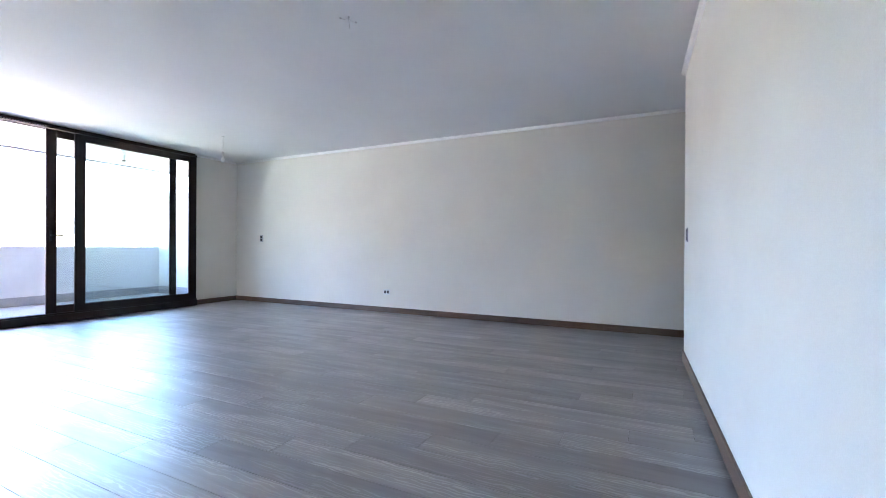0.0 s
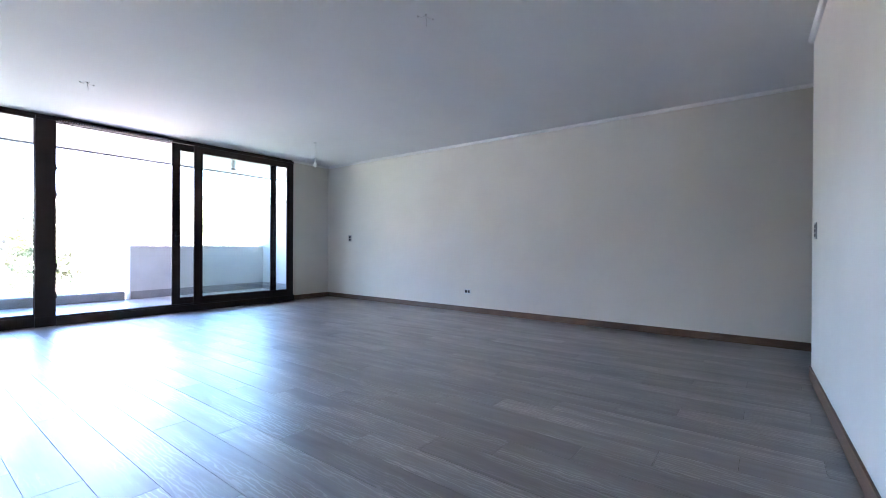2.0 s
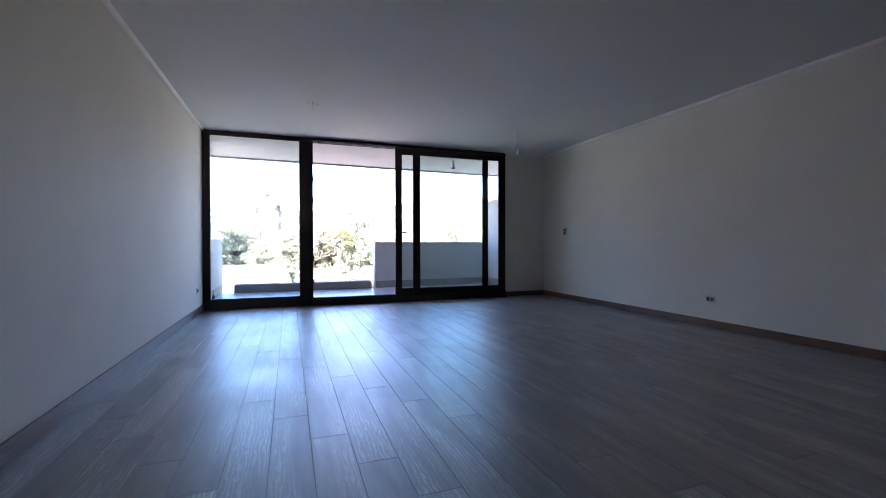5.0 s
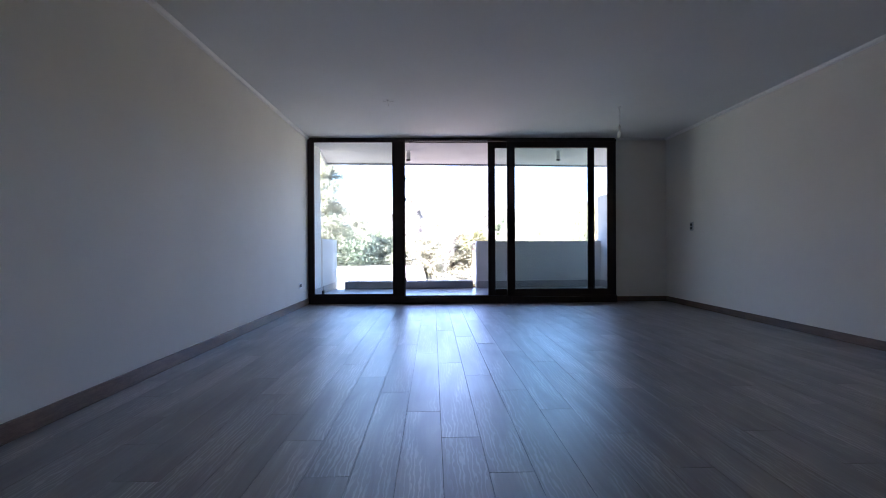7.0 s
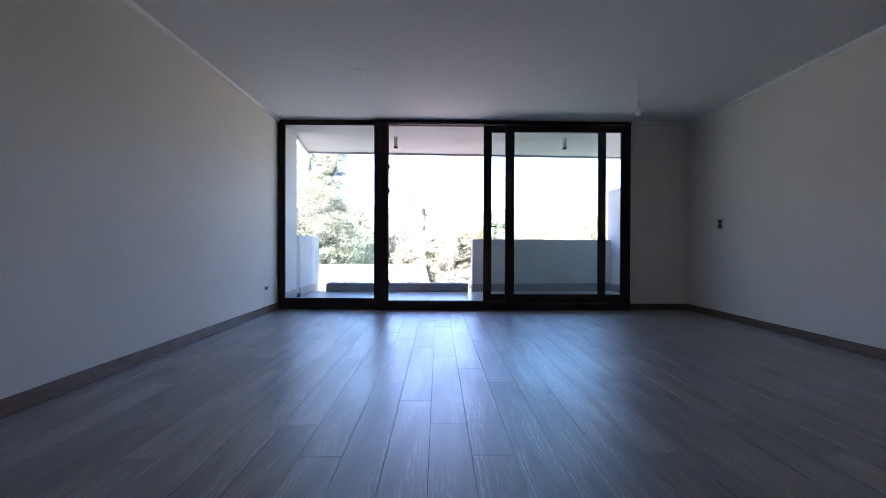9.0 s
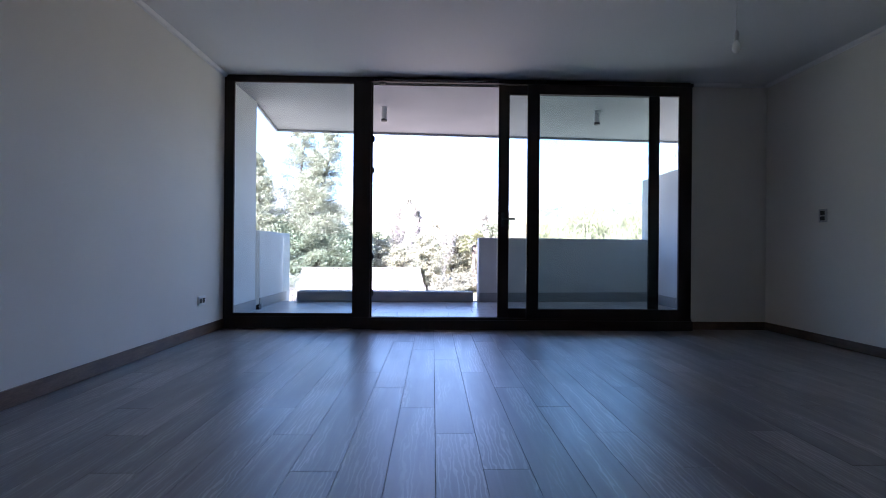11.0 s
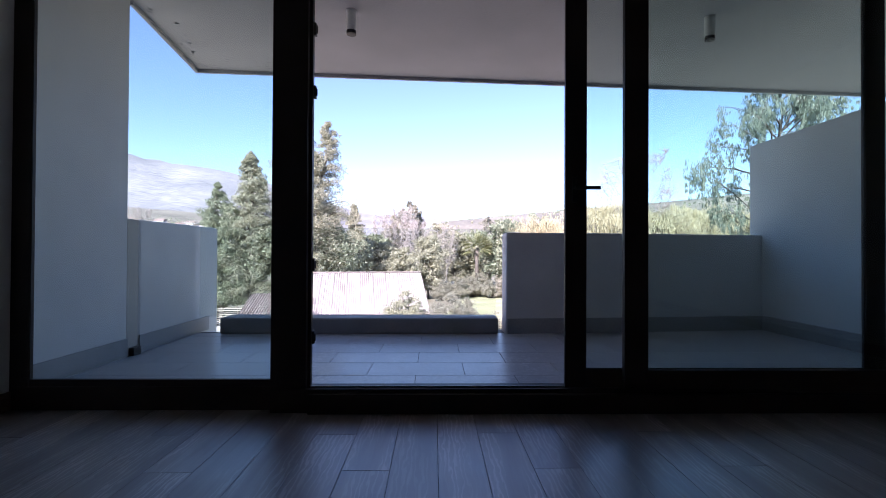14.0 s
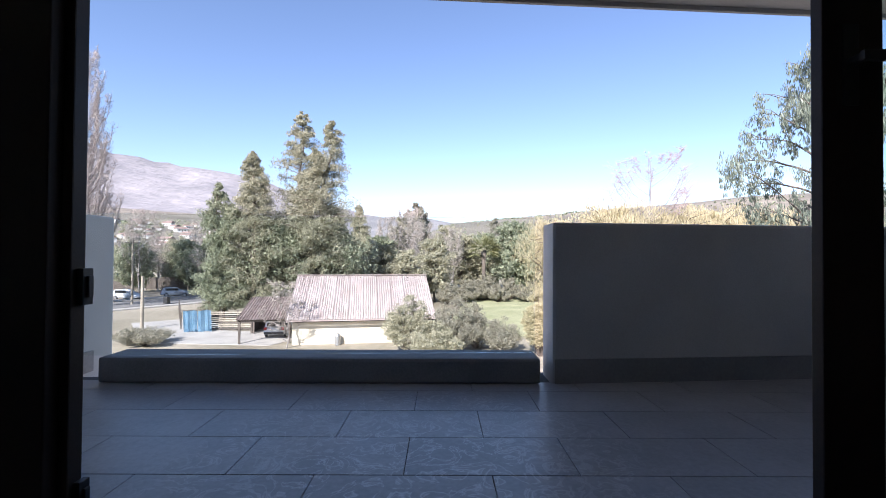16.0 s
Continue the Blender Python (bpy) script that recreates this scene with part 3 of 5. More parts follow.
setting("soffit_lip_front", prism([(-0.235, front(-0.235, 2.285)), (9.0, front(9.0, 2.285)), (9.0, front(9.0, 2.31)), (-0.24, front(-0.24, 2.31))], 2.676, 2.709), M_SKIRT, "drip edge along the balcony soffit")
setting("soffit_lip_left", prism([(-0.055, 0.905), (-0.03, 0.905), (-0.205, front(-0.2, 2.282)), (-0.235, front(-0.2, 2.282))], 2.676, 2.709), M_SKIRT, "drip edge along the balcony soffit side")
setting("facade_right", boxes([(WIN_R + 0.002, W + 3, 0.183, 0.188, -0.2, 2.709)]), M_RENDER, "rendered outer face beside the window")

drain = empty("drain_outlet", "small dark floor drain box at the balcony wall", "drain")
part("drain_box", boxes([(-0.021, 0.02, 0.885, 0.965, BZ - 0.007, BZ + 0.06)], 0.004), M_BLACK, drain)

balustrade = empty("glass_balustrade", "clear frameless glass balustrade standing on the curb", "railing")
for x0, x1 in ((0.02, 1.10), (1.108, 2.86)):
    g = part("glass_panel", prism([(x0, front(x0, 1.925)), (x1, front(x1, 1.925)), (x1, front(x1, 1.937)), (x0, front(x0, 1.937))], 0.204, 1.06), M_RAIL_GLASS, balustrade)
    g.visible_shadow = False
    part("glass_edge", prism([(x0, front(x0, 1.924)), (x1, front(x1, 1.924)), (x1, front(x1, 1.938)), (x0, front(x0, 1.938))], 1.061, 1.064), M_RAIL_GLASS, balustrade)

spot = empty("ceiling_spotlight", "white cylindrical surface spotlight under the soffit, unlit", "lamp", "balcony spotlights")
bm = lathe([(0.034, -0.158), (0.038, -0.157), (0.038, -0.002), (0.036, -0.0005)], 28)
part("body", bm, M_PLATE, spot, smooth=False)
part("anti_glare_ring", lathe([(0.030, -0.186), (0.0375, -0.185), (0.0375, -0.1585), (0.030, -0.1582)], 28), M_BLACK, spot, "matt black anti-glare ring")
part("lens", lathe([(0.012, -0.189), (0.028, -0.188), (0.029, -0.1862)], 24), M_BLACK, spot)
part("base_ring", lathe([(0.042, -0.010), (0.042, -0.0015)], 28), M_PLATE, spot)
spot.matrix_basis = pose(1.585, 1.0, 2.712)
copy_thing(spot, pose(4.42, 1.0, 2.712))

rnd = random.Random(15)
flakes = bmesh.new()
for k in range(26):
    t = rnd.random()
    x, y = (-0.18 + 0.16 * (1 - t) + rnd.uniform(0.02, 0.18), 0.95 + 1.2 * t) if k < 16 else (rnd.uniform(-0.1, 0.7), 2.0 + rnd.uniform(-0.12, 0.1))
    r = rnd.uniform(0.006, 0.017)
    ring = [flakes.verts.new((x + r * rnd.uniform(0.5, 1.2) * 1.5 * math.cos(q), y + r * rnd.uniform(0.5, 1.2) * math.sin(q), 2.7105)) for q in (0, 0.9, 1.9, 2.8, 3.9, 5.1)]
    flakes.faces.new(ring[::-1])
bmesh.ops.solidify(flakes, geom=list(flakes.faces), thickness=-0.001)
tagged(link_mesh("peeling_paint", flakes, M_CURB), "small peeled paint flakes along the soffit corner", "paint flakes", kind="stuff")

# ---- the land around ----
GZ = -6.5


def ramp_between(v, a, b):
    u = min(1.0, max(0.0, (v - a) / (b - a)))
    return u * u * (3 - 2 * u)


FAR_AZ = (-180, -60, -44, -39, -32, -26, -10, 5, 20, 40, 70, 180)
FAR_H = (120, 410, 440, 420, 385, 380, 235, 170, 150, 160, 150, 120)
NEAR_AZ = (-180, -8, 1.5, 16, 26, 36, 60, 180)
NEAR_H = (0, 0, 74, 94, 104, 112, 95, 0)


def land(x, y):
    r, az = math.hypot(x, y), math.degrees(math.atan2(x, y))
    h = GZ
    if r > 150:
        wob = noise.fractal(Vector((x / 420, y / 420, 0.3)), 1.0, 2.0, 6)
        h += np.interp(az, FAR_AZ, FAR_H) * ramp_between(r, 650, 2650) ** 1.4 * (1 + 0.16 * wob - 0.10 * abs(noise.noise(Vector((x / 150, y / 150, 5)))))
        h += np.interp(az, NEAR_AZ, NEAR_H) * ramp_between(r, 320, 950) * (1 - 0.7 * ramp_between(r, 1000, 1600)) * (1 + 0.06 * wob)
        h += np.interp(az, (-90, -48, -22, -12), (8, 58, 46, 0)) * ramp_between(r, 170, 820)
    return float(h)


def land_mesh():
    rings = [0.0, 6, 12, 20, 30, 42, 56, 72, 90, 110, 135, 165] + [165 * (3400 / 165) ** ((i + 1) / 42) for i in range(42)]
    steps = 288
    v, f = [], []
    for r in rings[1:]:
        for k in range(steps):
            a = 2 * math.pi * k / steps
            x, y = r * math.sin(a), r * math.cos(a)
            v.append((x, y, land(x, y)))
    for i in range(len(rings) - 2):
        for k in range(steps):
            j = (k + 1) % steps
            f.append((i * steps + k, i * steps + j, (i + 1) * steps + j, (i + 1) * steps + k))
    v.append((0, 0, GZ))
    f += [(len(v) - 1, (k + 1) % steps, k) for k in range(steps)]
    me = bpy.data.meshes.new("ground")
    me.from_pydata(v, [], [q[::-1] for q in f])
    for p in me.polygons:
        p.use_smooth = True
    return me


def hill_surface():
    """Dry ground that turns from grass near by to bare rocky scrub on the slopes."""
    m = surface("dry_hillside", (0.12, 0.11, 0.085), (0.25, 0.22, 0.175), 0.012, 0.16, 0.95, 0.3, depth=2.0)
    return m


ground_data = land_mesh()
ground_data.materials.append(M_GROUND)
ground_data.materials.append(hill_surface())
# far rock: colour greyed for haze, its dark blotches paint in relief shading
ground_data.materials.append(surface("hazed_mountain_rock", (0.15, 0.15, 0.155), (0.31, 0.292, 0.295), 0.0055, 0.03, 0.95, 0.6, depth=14.0, spread=0.22))
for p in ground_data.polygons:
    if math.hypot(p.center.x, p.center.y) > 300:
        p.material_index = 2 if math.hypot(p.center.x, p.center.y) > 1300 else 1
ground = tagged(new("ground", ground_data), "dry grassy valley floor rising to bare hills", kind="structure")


def strip(name, points, width, z, material, label, thick=0.06):
    bm = bmesh.new()
    rows = []
    pts = [Vector((*p, 0)) for p in points]
    for i, p in enumerate(pts):
        d = (pts[min(i + 1, len(pts) - 1)] - pts[max(i - 1, 0)]).normalized()
        s = Vector((-d.y, d.x, 0)) * width / 2
        rows.append([bm.verts.new(p + s + Vector((0, 0, z - thick))), bm.verts.new(p + s + Vector((0, 0, z))), bm.verts.new(p - s + Vector((0, 0, z))), bm.verts.new(p - s + Vector((0, 0, z - thick)))])
    for a, b in zip(rows, rows[1:]):
        for i in range(3):
            bm.faces.new((a[i], a[i + 1], b[i + 1], b[i]))
    bmesh.ops.recalc_face_normals(bm, faces=bm.faces)
    return setting(name, bm, material, label)


ROAD = [(-95, 30), (-62, 43), (-46, 54), (-38, 66), (-33, 82), (-27, 120)]
strip("road", ROAD, 8, GZ + 0.05, M_ASPHALT, "sunlit grey asphalt street")
strip("pavement_near", [(x + 4.6, y - 4.2) for x, y in ROAD], 1.6, GZ + 0.16, M_CONCRETE, "pale concrete pavement with a kerb", 0.2)
strip("pavement_far", [(x - 4.6, y + 4.2) for x, y in ROAD], 2.4, GZ + 0.16, M_CONCRETE, "pale concrete pavement with a kerb", 0.2)
strip("driveway", [(-27, 46), (-20, 37), (-13, 36.5), (-11, 42)], 7, GZ + 0.04, M_CONCRETE, "pale dusty driveway")
strip("lawn", [(8, 38), (11, 52), (13, 74)], 13, GZ + 0.03, M_LAWN, "sunlit short lawn")


# ---- plants ----
def quads_mesh(name, centres, along, across, material):
    """Leaves as bent little blades: two quads folded along the middle."""
    n = len(centres)
    normal = np.cross(along, across)
    normal /= np.linalg.norm(normal, axis=1, keepdims=True) + 1e-9
    lift = normal * np.linalg.norm(across, axis=1, keepdims=True) * 0.35
    v = np.stack([centres - along, centres - across + lift, centres + along, centres + across + lift], axis=1).reshape(-1, 3)
    k = np.arange(n) * 4
    f = np.concatenate([np.stack([k, k + 1, k + 2], 1), np.stack([k, k + 2, k + 3], 1)])
    me = bpy.data.meshes.new(name)
    me.from_pydata(v.tolist(), [], f.tolist())
    me.materials.append(material)
    return me


def foliage(name, clumps, per, size, slim, hang, material, seed):
    """Leaves scattered round clump centres (x, y, z, radius). hang: 0 any way, 1 hanging down."""
    rng = np.random.default_rng(seed)
    c = np.repeat(np.array(clumps, dtype=float), per, axis=0)
    n = len(c)
    off = rng.normal(size=(n, 3))
    off *= (rng.random((n, 1)) ** 0.45) / np.linalg.norm(off, axis=1, keepdims=True)
    off[:, 2] *= 0.75
    pos = c[:, :3] + off * c[:, 3:4]
    d = rng.normal(size=(n, 3))
    d /= np.linalg.norm(d, axis=1, keepdims=True)
    d = d * (1 - hang) + np.array([0, 0, -1]) * hang
    d /= np.linalg.norm(d, axis=1, keepdims=True)
    s = rng.normal(size=(n, 3))
    s = np.cross(d, s)
    s /= np.linalg.norm(s, axis=1, keepdims=True) + 1e-9
    k = size * (0.6 + 0.8 * rng.random((n, 1)))
    return quads_mesh(name, pos, d * k, s * k * slim, material)


def limbs_mesh(name, tubes, material, sides=5):
    """Many tapered tubes, each a list of (point, radius)."""
    v, f = [], []
    ang = [2 * math.pi * k / sides for k in range(sides)]
    for tube in tubes:
        start = len(v)
        for i, (p, r) in enumerate(tube):
            a, b = tube[max(i - 1, 0)][0], tube[min(i + 1, len(tube) - 1)][0]
            d = Vector(b) - Vector(a)
            d.normalize()
            u = d.orthogonal().normalized()
            w = d.cross(u)
            for t in ang:
                v.append(tuple(Vector(p) + r * (math.cos(t) * u + math.sin(t) * w)))
        for i in range(len(tube) - 1):
            for k in range(sides):
                j = (k + 1) % sides
                o = start + i * sides
                f.append((o + k, o + j, o + sides + j, o + sides + k))
        f.append(tuple(start + (len(tube) - 1) * sides + k for k in range(sides)))
    me = bpy.data.meshes.new(name)
    me.from_pydata(v, [], f)
    for p in me.polygons:
        p.use_smooth = True
    me.materials.append(material)
    return me


def child(name, me, parent, label=""):
    ob = new(name, me)
    ob.parent = parent
    return tagged(ob, label)


def tree(name, label, height, reach, bare, profile, limbs, per, size, material, seed, slim=0.45, hang=0.2, rise=0.25, bark=None, clump=0.75, tops=((0, 0, 1.0),), group=""):
    """A tapered trunk with limbs that carry clumps of leaves; profile(h) is the crown's half width, 0 to 1."""
    rnd = random.Random(seed)
    root = empty(name, label, "tree", group)
    tubes, clumps = [], []
    for tx, ty, share in tops:
        hh = height * share
        lean = [(tx * (i / 6) ** 0.7 + rnd.uniform(-0.06, 0.06) * reach * (i > 0), ty * (i / 6) ** 0.7 + rnd.uniform(-0.06, 0.06) * reach * (i > 0), hh * i / 6 * 0.97) for i in range(7)]
        tubes.append([(p, height * 0.017 * (1.05 - i / 6.3)) for i, p in enumerate(lean)])
        for k in range(int(limbs / len(tops))):
            h = bare + (1 - bare) * ((k + rnd.random()) / (limbs / len(tops)))
            q = h * 6 * 0.999
            i0 = int(q)
            a, b = Vector(lean[i0]), Vector(lean[min(i0 + 1, 6)])
            start = a.lerp(b, q - i0)
            r = max(0.12, reach * profile((h - bare) / (1 - bare)) * rnd.uniform(0.55, 1.12) / (len(tops) ** 0.3))
            az = rnd.uniform(0, 2 * math.pi)
            out = Vector((math.cos(az), math.sin(az), 0))
            mid = start + out * r * 0.55 + Vector((0, 0, r * rise * 0.7))
            end = start + out * r + Vector((0, 0, r * rise * rnd.uniform(0.2, 1.2)))
            thick = 0.014 + 0.016 * r
            tubes.append([(tuple(start), thick), (tuple(mid), thick * 0.6), (tuple(end), thick * 0.2)])
            cr = clump * (0.55 + 0.2 * r) * rnd.uniform(0.6, 1.2) * min(1, 0.3 + 0.55 * r)
            for s in (0.45, 0.75, 1.0):
                if rnd.random() < 0.86:
                    p = start.lerp(mid, s / 0.55) if s < 0.55 else mid.lerp(end, (s - 0.55) / 0.45)
                    clumps.append((p.x + rnd.uniform(-0.2, 0.2), p.y + rnd.uniform(-0.2, 0.2), p.z + rnd.uniform(-0.25, 0.15), cr))
        clumps.append((lean[6][0], lean[6][1], lean[6][2], 0.35 * clump))
    child("trunk", limbs_mesh("trunk", tubes, bark or M_BARK), root)
    child("crown", foliage("crown", clumps, per, size, slim, hang, material, seed), root)
    return root


def spire(h):
    return (1 - h) ** 0.75 * (0.55 + 0.45 * min(1, h * 5)) + 0.05


def dome(h):
    return max(0.08, math.sin(math.pi * min(1, 0.12 + 0.86 * h))) ** 0.7


def pillar(h):
    return (0.75 + 0.25 * math.sin(h * 9)) * (1 - h ** 3) + 0.06


def place(ob, x, y, turn=0, scale=1.0, z=None):
    ob.matrix_basis = pose(x, y, land(x, y) if z is None else z, 0, 0, turn) @ Matrix.Scale(scale, 4)
    return ob


big = tree("cypress_tree", "tall broad dusty green conifer with twin tops", 25.6, 7.6, 0.10, lambda h: spire(h) * 1.05 if h > 0.3 else 0.85, 560, 54, 0.175, M_CONIFER, 3, slim=0.2, hang=0.35, tops=((-1.7, 0, 1.0), (2.2, 0.4, 0.955), (0.6, -1.2, 0.80)), rise=0.3, clump=0.72)
place(big, -13.7, 52)
left_tree = tree("cypress_tree", "slender tall green conifer with a pointed top", 19.4, 4.0, 0.06, spire, 300, 50, 0.175, M_CONIFER, 5, slim=0.2, hang=0.35, rise=0.3, clump=0.72)
place(left_tree, -19.2, 48)
place(tree("broadleaf_tree", "dense dark green tree beside the street", 15.6, 3.7, 0.08, lambda h: 0.85 * pillar(h), 260, 52, 0.16, M_GREEN, 7, slim=0.28, hang=0.4, rise=0.2, clump=0.75, tops=((-0.6, 0, 1.0), (0.9, 0.2, 0.84))), -22.0, 47)
place(tree("broadleaf_tree", "dense dark green tree behind the house", 11.5, 4.2, 0.1, dome, 150, 40, 0.18, M_GREEN, 8, rise=0.4, clump=1.1), -17.3, 50.5)
place(tree("broadleaf_tree", "dense dark green tree behind the house", 10.5, 4.4, 0.1, dome, 150, 40, 0.18, M_GREEN, 9, rise=0.4, clump=1.1), -11.0, 54)

wood_a = place(tree("conifer_tree", "distant grey-green conifer among other trees", 18, 4.0, 0.05, spire, 170, 26, 0.3, M_OLIVE, 11, slim=0.22, hang=0.45, rise=0.0, clump=0.8, group="trees behind the house"), -14.0, 85, 0, 0.98)
wood_b = place(tree("broadleaf_tree", "distant olive-green tree with a ragged crown", 14, 4.6, 0.12, dome, 120, 30, 0.28, M_OLIVE, 12, rise=0.55, clump=0.95, group="trees behind the house"), 3.4, 88, 0, 0.95)
wood_c = place(tree("broadleaf_tree", "distant dark green tree with a rounded crown", 13, 4.6, 0.1, dome, 130, 30, 0.28, M_GREEN, 13, rise=0.5, clump=0.95, group="trees behind the house"), 15.4, 74, 0, 1.02)
wood_d = place(tree("eucalyptus_tree", "distant tall thin-crowned gum tree", 18.5, 3.6, 0.25, pillar, 90, 22, 0.26, M_SCRUB, 14, slim=0.3, hang=0.4, rise=0.7, clump=0.8, bark=M_PALE_BARK, group="trees behind the house"), -2.6, 86, 0, 0.99)
for src, rows in (
    (wood_a, ((-8.5, 92, 70, 0.80), (10.8, 96, 200, 0.72), (24, 92, 130, 0.86), (-24, 110, 20, 1.05), (-58, 118, 20, 0.95), (-5.8, 84, 20, 0.86))),
    (wood_b, ((-10.4, 70, 40, 0.74), (-6.4, 64, 90, 0.66), (-2.2, 61, 160, 0.60), (1.4, 66, 250, 0.74), (6.4, 82, 300, 0.86), (11.8, 84, 20, 0.80), (19, 82, 70, 0.95), (-12.6, 72, 200, 0.8), (31, 84, 100, 0.9))),
    (wood_c, ((-8.8, 76, 140, 0.8), (11.6, 90, 220, 0.9), (21, 70, 310, 0.9), (-38.5, 76, 60, 0.72), (-47.5, 84, 30, 0.75), (-54, 78, 100, 0.7), (-31, 90, 100, 0.7), (-15.6, 62, 280, 0.85))),
    (wood_d, ((-0.9, 89, 120, 0.9), (-4.7, 90, 250, 0.95), (14.2, 92, 60, 0.86), (-19.4, 90, 60, 0.9))),
):
    for x, y, turn, scale in rows:
        copy_thing(src, pose(x, y, land(x, y), 0, 0, turn) @ Matrix.Scale(scale, 4))

# yellowing willows and the bare limbs over them
will = place(tree("willow_tree", "wide yellowing willow with drooping strands", 11.6, 4.8, 0.15, dome, 190, 40, 0.21, M_WILLOW, 21, slim=0.13, hang=0.7, rise=0.75, clump=0.95, group="yellow willows"), 18.6, 40)
for x, y, turn, scale in ((24.5, 41, 100, 0.97), (30.5, 43, 210, 1.02), (14.6, 44, 300, 0.9), (37, 45, 40, 1.0)):
    copy_thing(will, pose(x, y, GZ, 0, 0, turn) @ Matrix.Scale(scale, 4))


def bare_tree(name, label, height, spread, limbs, twigs, steep, seed, material, base=0.06, thick=0.011, twig=0.022):
    """Leafless tree: limbs leave the trunk steeply and fork into twigs."""
    rnd = random.Random(seed)
    root = empty(name, label, "tree")
    trunk = [((rnd.uniform(-0.15, 0.15), rnd.uniform(-0.15, 0.15), height * i / 8), height * thick * (1.04 - i / 8)) for i in range(9)]
    main, fine = [trunk], []
    for k in range(limbs):
        h = base + (0.93 - base) * (k + rnd.random()) / limbs
        az, reach = rnd.uniform(0, 2 * math.pi), spread * rnd.uniform(0.5, 1.0) * (1.05 - h * 0.75)
        out = Vector((math.cos(az), math.sin(az), 0))
        s = Vector((0, 0, height * h))
        rise = min(steep * reach, height * 1.02 - s.z)
        m1, m2, e = s + out * reach * 0.55 + Vector((0, 0, rise * 0.3)), s + out * reach * 0.85 + Vector((0, 0, rise * 0.65)), s + out * reach + Vector((0, 0, rise))
        r = min(height * thick * 0.34, 0.085) * (1.1 - h)
        main.append([(tuple(s), r), (tuple(m1), r * 0.8), (tuple(m2), r * 0.55), (tuple(e), r * 0.2)])
        for j in range(twigs):
            q = rnd.uniform(0.15, 1.0)
            p = m1.lerp(m2, q * 2) if q < 0.5 else m2.lerp(e, q * 2 - 1)
            a2 = rnd.uniform(0, 2 * math.pi)
            ln = rnd.uniform(0.4, 1.0) * (0.5 + 0.25 * reach)
            d = Vector((math.cos(a2) * rnd.uniform(0.3, 0.9), math.sin(a2) * rnd.uniform(0.3, 0.9), min(steep, 2.6) * rnd.uniform(0.05, 0.5))) * ln
            k1 = p + d * 0.5 + Vector((rnd.uniform(-0.1, 0.1), rnd.uniform(-0.1, 0.1), 0))
            fine.append([(tuple(p), twig), (tuple(k1), twig * 0.77), (tuple(p + d), twig * 0.27)])
            for w in range(2):
                d2 = Vector((rnd.uniform(-0.8, 0.8), rnd.uniform(-0.8, 0.8), rnd.uniform(0.0, 0.9) * min(steep, 2) * 0.5)) * ln * 0.6
                fine.append([(tuple(k1), twig * 0.64), (tuple(k1 + d2), twig * 0.23)])
    child("trunk", limbs_mesh("trunk", main, M_POPLAR), root)
    tagged(child("twig_crown", limbs_mesh("twig_crown", fine, material, 3), root), kind="stuff")
    return root


place(bare_tree("poplar_tree", "tall leafless pale poplar with steep branches", 43, 5.4, 150, 40, 3.0, 31, M_TWIG), -50.3, 55)
pop = place(bare_tree("poplar_tree", "tall leafless pale poplar with steep branches", 34, 4.6, 130, 40, 2.8, 32, M_TWIG), -44.6, 55.5)
copy_thing(pop, pose(-47.6, 60, GZ, 0, 0, 130) @ Matrix.Scale(0.82, 4))
copy_thing(pop, pose(-57, 57, GZ, 0, 0, 250) @ Matrix.Scale(1.18, 4))
place(bare_tree("bare_tree", "leafless tree with long thin limbs above the willows", 17.2, 9.5, 20, 46, 1.1, 33, M_PINK_TWIG, 0.5, 0.013, 0.014), 22.6, 40.6)
place(bare_tree("bare_tree", "small leafless street tree beside the pavement", 9, 4, 34, 9, 1.2, 34, M_TWIG, 0.25), -36.5, 70)
place(bare_tree("bare_tree", "leafless brown roadside tree with fine twigs", 13, 5, 40, 9, 1.3, 35, M_TWIG, 0.25), -47.5, 70)
place(bare_tree("bare_tree", "leafless shrubby tree in front of the house", 5.0, 2.3, 34, 9, 1.2, 36, M_TWIG, 0.08), -9.6, 32.4)

brown = place(bare_tree("bare_tree", "distant leafless brownish tree among the woods", 14, 4.2, 60, 20, 1.9, 37, M_TWIG, 0.2), -7.6, 78)
for x, y, turn, scale in ((-0.6, 74, 80, 0.9), (4.6, 76, 160, 0.85), (-4.0, 80, 250, 1.1), (-50, 92, 10, 1.0), (-56, 84, 120, 1.1)):
    copy_thing(brown, pose(x, y, GZ, 0, 0, turn) @ Matrix.Scale(scale, 4))

for src, rows in (
    (wood_c, ((-60, 88, 30, 0.72), (-51.5, 92, 200, 0.68), (-43.5, 88, 120, 0.74), (-40, 98, 10, 0.8), (-66, 96, 70, 0.8))),
    (wood_b, ((-57, 94, 40, 0.66), (-47, 98, 260, 0.72), (-36, 92, 150, 0.7), (-62, 102, 10, 0.8))),
    (wood_a, ((-52, 120, 40, 0.62), (-44, 132, 90, 0.7))),
    (brown, ((-53.5, 84, 60, 0.72), (-40.5, 86, 170, 0.7), (-63, 90, 300, 0.8), (-45, 104, 20, 0.9), (-34, 100, 80, 0.85))),
):
    for x, y, turn, scale in rows:
        copy_thing(src, pose(x, y, land(x, y), 0, 0, turn) @ Matrix.Scale(scale, 4))

nest = empty("bird_nest", "dark twiggy bird nest high in a bare poplar", "nest")
child("twig_ball", foliage("twig_ball", [(0, 0, 0, 0.55), (0.1, 0, -0.2, 0.5)], 260, 0.28, 0.1, 0.0, M_BARK, 38), nest)
nest.matrix_basis = pose(-46.3, 55.2, 14.0)

